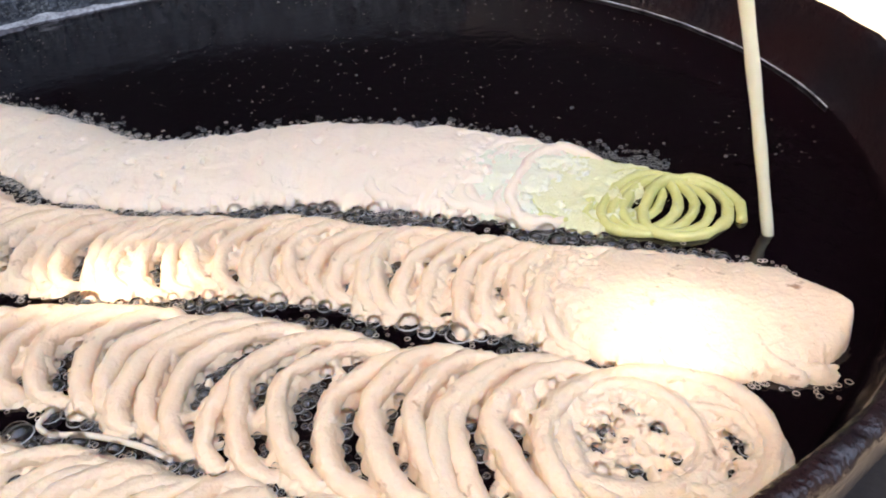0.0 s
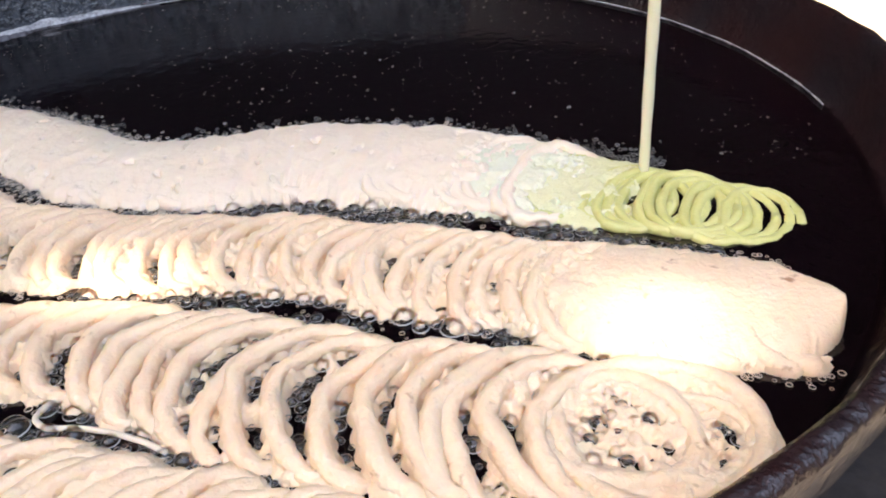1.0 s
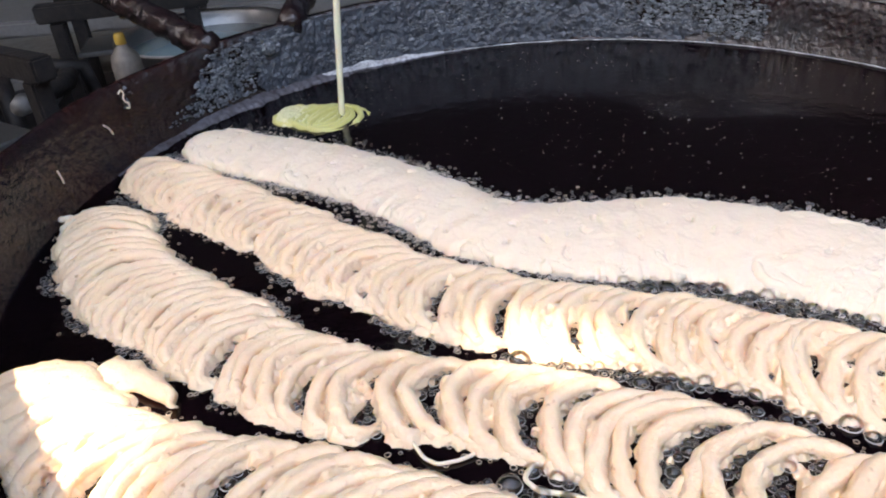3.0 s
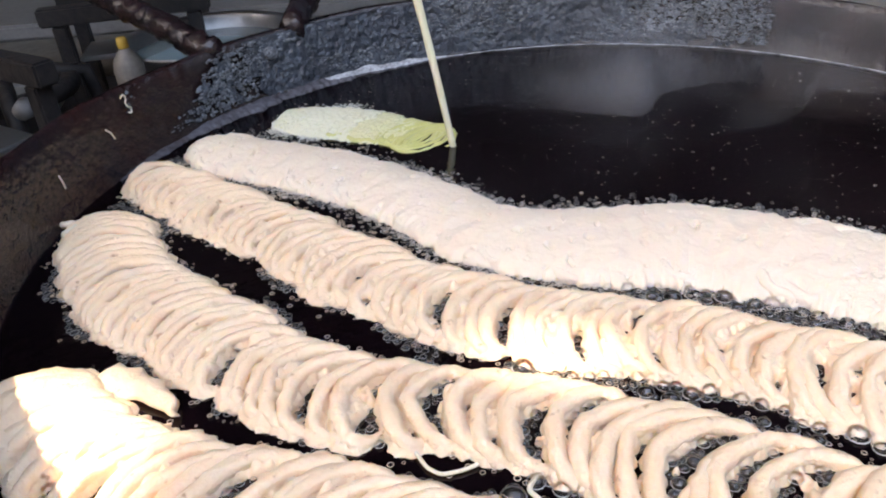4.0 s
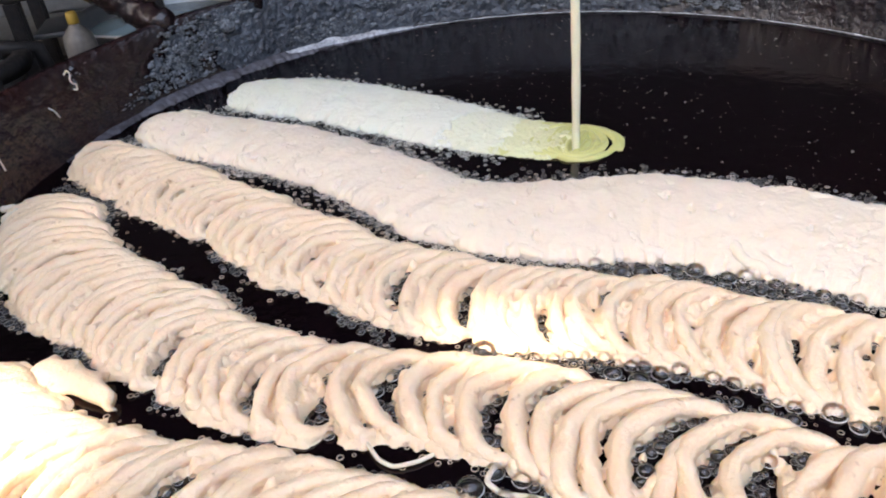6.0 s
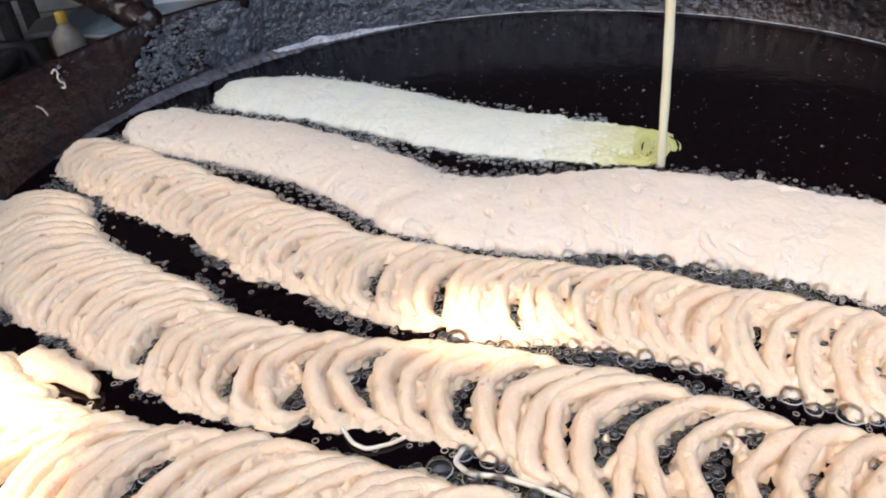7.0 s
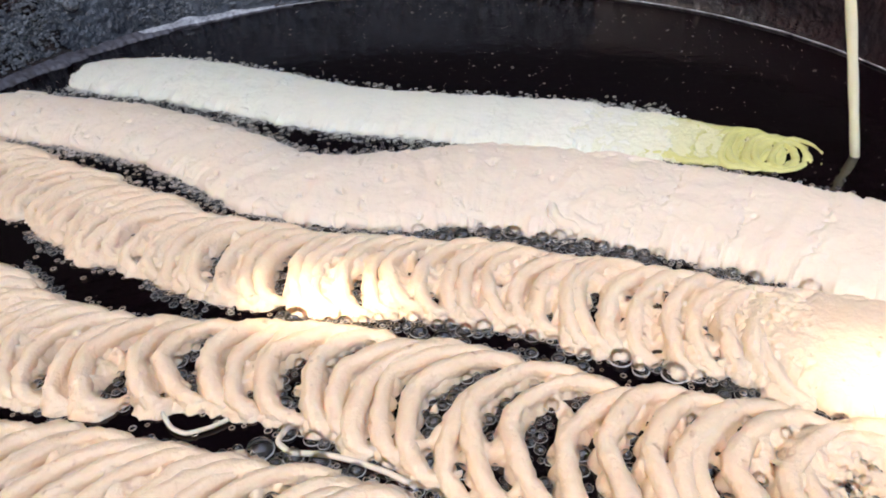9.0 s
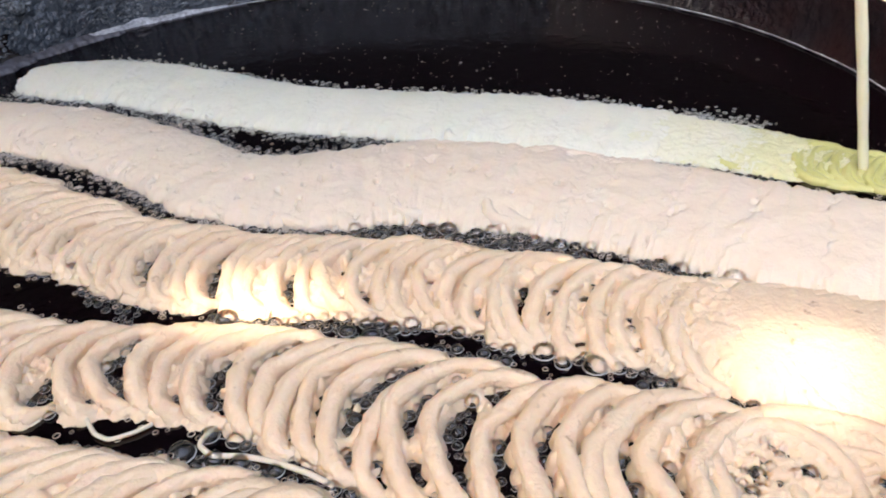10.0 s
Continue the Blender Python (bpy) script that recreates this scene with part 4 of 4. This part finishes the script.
def tray(x, y, z, turn):
    thing = tagged(new("metal_tray"), "shallow dull steel tray lying on the bench", "tray")
    thing.matrix_world = pose(x, y, z, 0, 0, turn)
    part("base", box(bmesh.new(), -0.12, -0.08, 0.0, 0.12, 0.08, 0.006, 0.002), STEEL, thing, smooth=False)
    for b in ((-0.125, -0.085, 0.0, 0.125, -0.080, 0.03), (-0.125, 0.080, 0.0, 0.125, 0.085, 0.03), (-0.125, -0.08, 0.0, -0.12, 0.08, 0.03), (0.12, -0.08, 0.0, 0.125, 0.08, 0.03)):
        part("side", box(bmesh.new(), *b), STEEL, thing, smooth=False)


tray(-0.90, 0.05, -0.10, 20)
tray(-0.98, 0.85, -0.13, 10)

# ---- the poured stream ----
def stream():
    z = np.linspace(-0.004, 0.42, 40)
    pts = np.c_[0.004 * np.sin(z * 9) + 0.05 * z**2 * 0.3, 0.003 * np.sin(z * 7 + 1), z]
    v, f = tube(pts, 0.0036 + 0.0016 * z / 0.42 + 0.0002 * np.sin(z * 130), 12)
    return tagged(piece("batter_stream", v, f, POURED), "thin cream stream of liquid batter falling into the oil", "batter")


STREAM = stream()


# ---- steam ----
def thin_steam():
    """White droplets, thinning out unevenly from the middle of a wisp."""
    m = bpy.data.materials.new("steam")
    m.use_nodes = True
    n, l = m.node_tree.nodes, m.node_tree.links
    place = n.new("ShaderNodeTexCoord").outputs["Object"]
    size, far, soft, puff, amount = n.new("ShaderNodeVectorMath"), n.new("ShaderNodeVectorMath"), n.new("ShaderNodeMapRange"), n.new("ShaderNodeTexNoise"), n.new("ShaderNodeMath")
    size.operation, far.operation, amount.operation = "MULTIPLY", "LENGTH", "MULTIPLY"
    size.inputs[1].default_value = (1 / 0.20, 0.0, 1 / 0.15)
    l.new(place, size.inputs[0]), l.new(size.outputs[0], far.inputs[0])
    soft.interpolation_type = "SMOOTHSTEP"
    soft.inputs[1].default_value, soft.inputs[2].default_value = 1.0, 0.1
    soft.inputs[3].default_value, soft.inputs[4].default_value = 0.0, 0.34
    l.new(far.outputs["Value"], soft.inputs[0])
    puff.inputs["Scale"].default_value, puff.inputs["Detail"].default_value = 9, 3
    l.new(place, puff.inputs["Vector"])
    l.new(soft.outputs[0], amount.inputs[0]), l.new(puff.outputs["Fac"], amount.inputs[1])
    clear, white, through_it, both, mix = n.new("ShaderNodeBsdfTransparent"), n.new("ShaderNodeBsdfDiffuse"), n.new("ShaderNodeBsdfTranslucent"), n.new("ShaderNodeMixShader"), n.new("ShaderNodeMixShader")
    for node in (white, through_it):
        node.inputs["Color"].default_value = (0.80, 0.80, 0.82, 1)
    l.new(white.outputs[0], both.inputs[1]), l.new(through_it.outputs[0], both.inputs[2])
    l.new(amount.outputs[0], mix.inputs[0]), l.new(clear.outputs[0], mix.inputs[1]), l.new(both.outputs[0], mix.inputs[2])
    l.new(mix.outputs[0], n["Material Output"].inputs["Surface"])
    return m


STEAM = thin_steam()


def steam():
    """Billows of steam, each a deeply curled veil."""
    thing = tagged(new("steam"), "thin pale steam rising off the hot oil", "steam", kind="stuff")
    wisps = []
    for i, (x, y, t) in enumerate(((0.20, 0.18, 3.5), (-0.05, 0.31, 3.8), (0.28, 0.14, 3.95), (0.12, 0.27, 4.2), (0.32, 0.20, 4.45))):
        nx, nz = 36, 28
        verts = []
        for a in range(nx + 1):
            for b in range(nz + 1):
                u, w = (a / nx - 0.5) * 0.40, (b / nz - 0.5) * 0.30
                verts.append((u, 0.09 * noise.noise(Vector((u * 7, w * 7, i))) + 0.03 * noise.noise(Vector((u * 18, w * 18, i))), w))
        faces = [(a * (nz + 1) + b, (a + 1) * (nz + 1) + b, (a + 1) * (nz + 1) + b + 1, a * (nz + 1) + b + 1) for a in range(nx) for b in range(nz)]
        wisps.append((piece("wisp", verts, faces, STEAM, thing), x, y, t))
    return wisps


WISPS = steam()

# ---- what moves ----
STREAM_ROWS = [
    (0, 0.330, -0.276, -0.23, 0.16),
    (0.1, 0.326, -0.202, 0.27, -0.22),
    (0.2, 0.367, -0.268, -0.20, 0.16),
    (0.3, 0.324, -0.222, 0.18, -0.14),
    (0.4, 0.391, -0.256, -0.11, 0.10),
    (0.5, 0.331, -0.271, -0.15, 0.11),
    (0.6, 0.371, -0.242, -0.15, 0.11),
    (0.7, 0.316, -0.246, -0.04, 0.03),
    (0.8, 0.325, -0.212, -0.05, 0.03),
    (0.9, 0.325, -0.185, -0.06, 0.04),
    (1, 0.294, -0.179, 0.00, -0.00),
    (1.1, 0.294, -0.144, -0.23, 0.11),
    (1.2, 0.117, 0.014, -0.29, 0.03),
    (1.3, -0.133, 0.114, 0.03, 0.01),
    (1.5, -0.236, 0.162, -0.02, -0.00),
    (1.7, -0.239, 0.240, 0.03, 0.01),
    (2.4, -0.278, 0.303, -0.08, -0.01),
    (2.5, -0.325, 0.313, 0.29, 0.05),
    (2.7, -0.265, 0.242, 0.10, 0.01),
    (3.0, -0.250, 0.280, 0.12, 0.02),
    (3.25, -0.225, 0.212, -0.10, 0.01),
    (3.5, -0.185, 0.240, 0.10, 0.00),
    (3.8, -0.164, 0.179, -0.06, -0.00),
    (4, -0.122, 0.169, -0.19, -0.00),
    (4.2, -0.099, 0.124, -0.23, 0.00),
    (4.4, -0.073, 0.114, -0.24, 0.01),
    (4.5, -0.125, 0.134, 0.07, -0.00),
    (4.6, -0.061, 0.102, -0.20, 0.01),
    (4.8, -0.068, 0.144, 0.12, -0.01),
    (5, -0.071, 0.129, 0.25, -0.03),
    (5.2, -0.060, 0.110, 0.19, -0.03),
    (5.4, -0.039, 0.068, 0.06, -0.01),
    (5.5, 0.004, 0.110, 0.08, -0.02),
    (5.7, 0.016, 0.098, 0.09, -0.02),
    (6.0, 0.022, 0.058, -0.05, 0.02),
    (6.3, 0.056, 0.085, 0.14, -0.04),
    (6.55, 0.070, 0.028, 0.02, -0.02),
    (6.8, 0.090, 0.011, 0.15, -0.06),
    (7, 0.107, -0.001, -0.05, 0.02),
    (7.1, 0.166, 0.018, 0.00, -0.00),
    (7.4, 0.188, -0.033, -0.23, 0.11),
    (7.5, 0.149, -0.011, 0.06, -0.03),
    (7.7, 0.194, -0.035, -0.04, 0.02),
    (8, 0.208, -0.014, 0.26, -0.16),
    (8.3, 0.288, -0.057, -0.13, 0.09),
    (8.5, 0.299, -0.046, 0.06, -0.04),
    (8.6, 0.263, -0.071, -0.04, 0.02),
    (8.9, 0.327, -0.051, 0.16, -0.12),
    (9, 0.362, -0.103, -0.23, 0.17),
    (9.2, 0.395, -0.089, -0.08, 0.07),
    (9.5, 0.367, -0.141, -0.24, 0.18),
    (9.8, 0.352, -0.118, -0.03, 0.02),
    (10, 0.388, -0.161, -0.21, 0.17),
]
LAID_X = (-0.36, -0.33, -0.295, -0.13, 0.0, 0.14, 0.25, 0.35, 0.42)
LAID_T = (2.0, 2.15, 2.45, 4.1, 5.4, 7.2, 8.4, 9.2, 9.95)


def rise(ob, start, seconds, deep):
    """A turn comes up from under the oil."""
    curve = ((0.0, -deep), (start, -deep), (start + seconds * 0.5, -deep * 0.3), (start + seconds, 0.0), (99.0, 0.0))
    times = sorted({0.0, 10.0, *(t for t, _ in curve if 0 < t < 10)})
    walk(ob, [(t, pose(0, 0, float(np.interp(t, [c[0] for c in curve], [c[1] for c in curve])))) for t in times])


def motions():
    rows = []
    for t, x, y, dx, dy in STREAM_ROWS:
        rows.append((t, Matrix.Translation((x, y, 0)) @ Vector((dx, dy, 1)).to_track_quat("Z", "X").to_matrix().to_4x4()))
    walk(STREAM, rows)
    for i, (wisp, x, y, t) in enumerate(WISPS):
        times = sorted({0.0, 10.0, t - 1.15, t - 0.5, t, t + 0.6, t + 1.5})
        walk(wisp, [(q, pose(x + 0.05 * (q - t if abs(q - t) < 1.6 else 0), y, float(np.interp(q - t, (-1.15, -0.5, 0, 0.6, 1.5), (-0.40, -0.10, 0.13, 0.42, 0.95))), 0, 0, 12 * i - 30)) for q in times])
    rng = np.random.default_rng(3)
    for k, s in enumerate(E_STARTS):
        x = LINES["e"].at(np.array([s]))[0][0][0]
        t = float(np.interp(x, LAID_X, LAID_T))
        for strand in E_FRESH:
            rise(strand[k], max(t - 0.08, 0.2), 0.2, 0.03)
        late = 0.35 * max(0.0, min(1.0, (4.2 - t) / 1.0))
        rise(E_LOOPS[k], t + 0.7 + late + rng.uniform(0, 0.7), 0.9, 0.036)
    for i, (veil, s) in enumerate(E_VEIL):
        x = LINES["e"].at(np.array([s]))[0][0][0]
        t = float(np.interp(x, LAID_X, LAID_T))
        start = t + 0.75 + 0.25 * max(0.0, min(1.0, (4.2 - t) / 1.0))
        rise(veil, start, 1.0, 0.036)
        if i in E_DUST:
            rise(E_DUST[i], t + 0.35, 0.8, 0.030)
    for veil, s, delay in E_MIST:
        x = LINES["e"].at(np.array([s]))[0][0][0]
        t = float(np.interp(x, LAID_X, LAID_T))
        rise(veil, t + delay, 0.7, 0.024)
    for group, ob in D_DUST.items():
        if group >= 9:
            rise(ob, 1.2 + 0.5 * (group - 9), 1.6, 0.032)
    for i, veil in enumerate(D_VEIL):
        rise(veil, 0.5 + 0.35 * i, 1.5, 0.036)
    for n, k in enumerate(D_TAIL):
        f = n / max(1, len(D_TAIL) - 1)
        t = (D_PART[k] - 0.925) / 0.06
        if t > 0.1:
            for strand in D_FRESH:
                rise(strand[k], t - 0.1, 0.2, 0.03)
        rise(D_LOOPS[k], 0.9 + 1.3 * f, 1.3, 0.035)


motions()
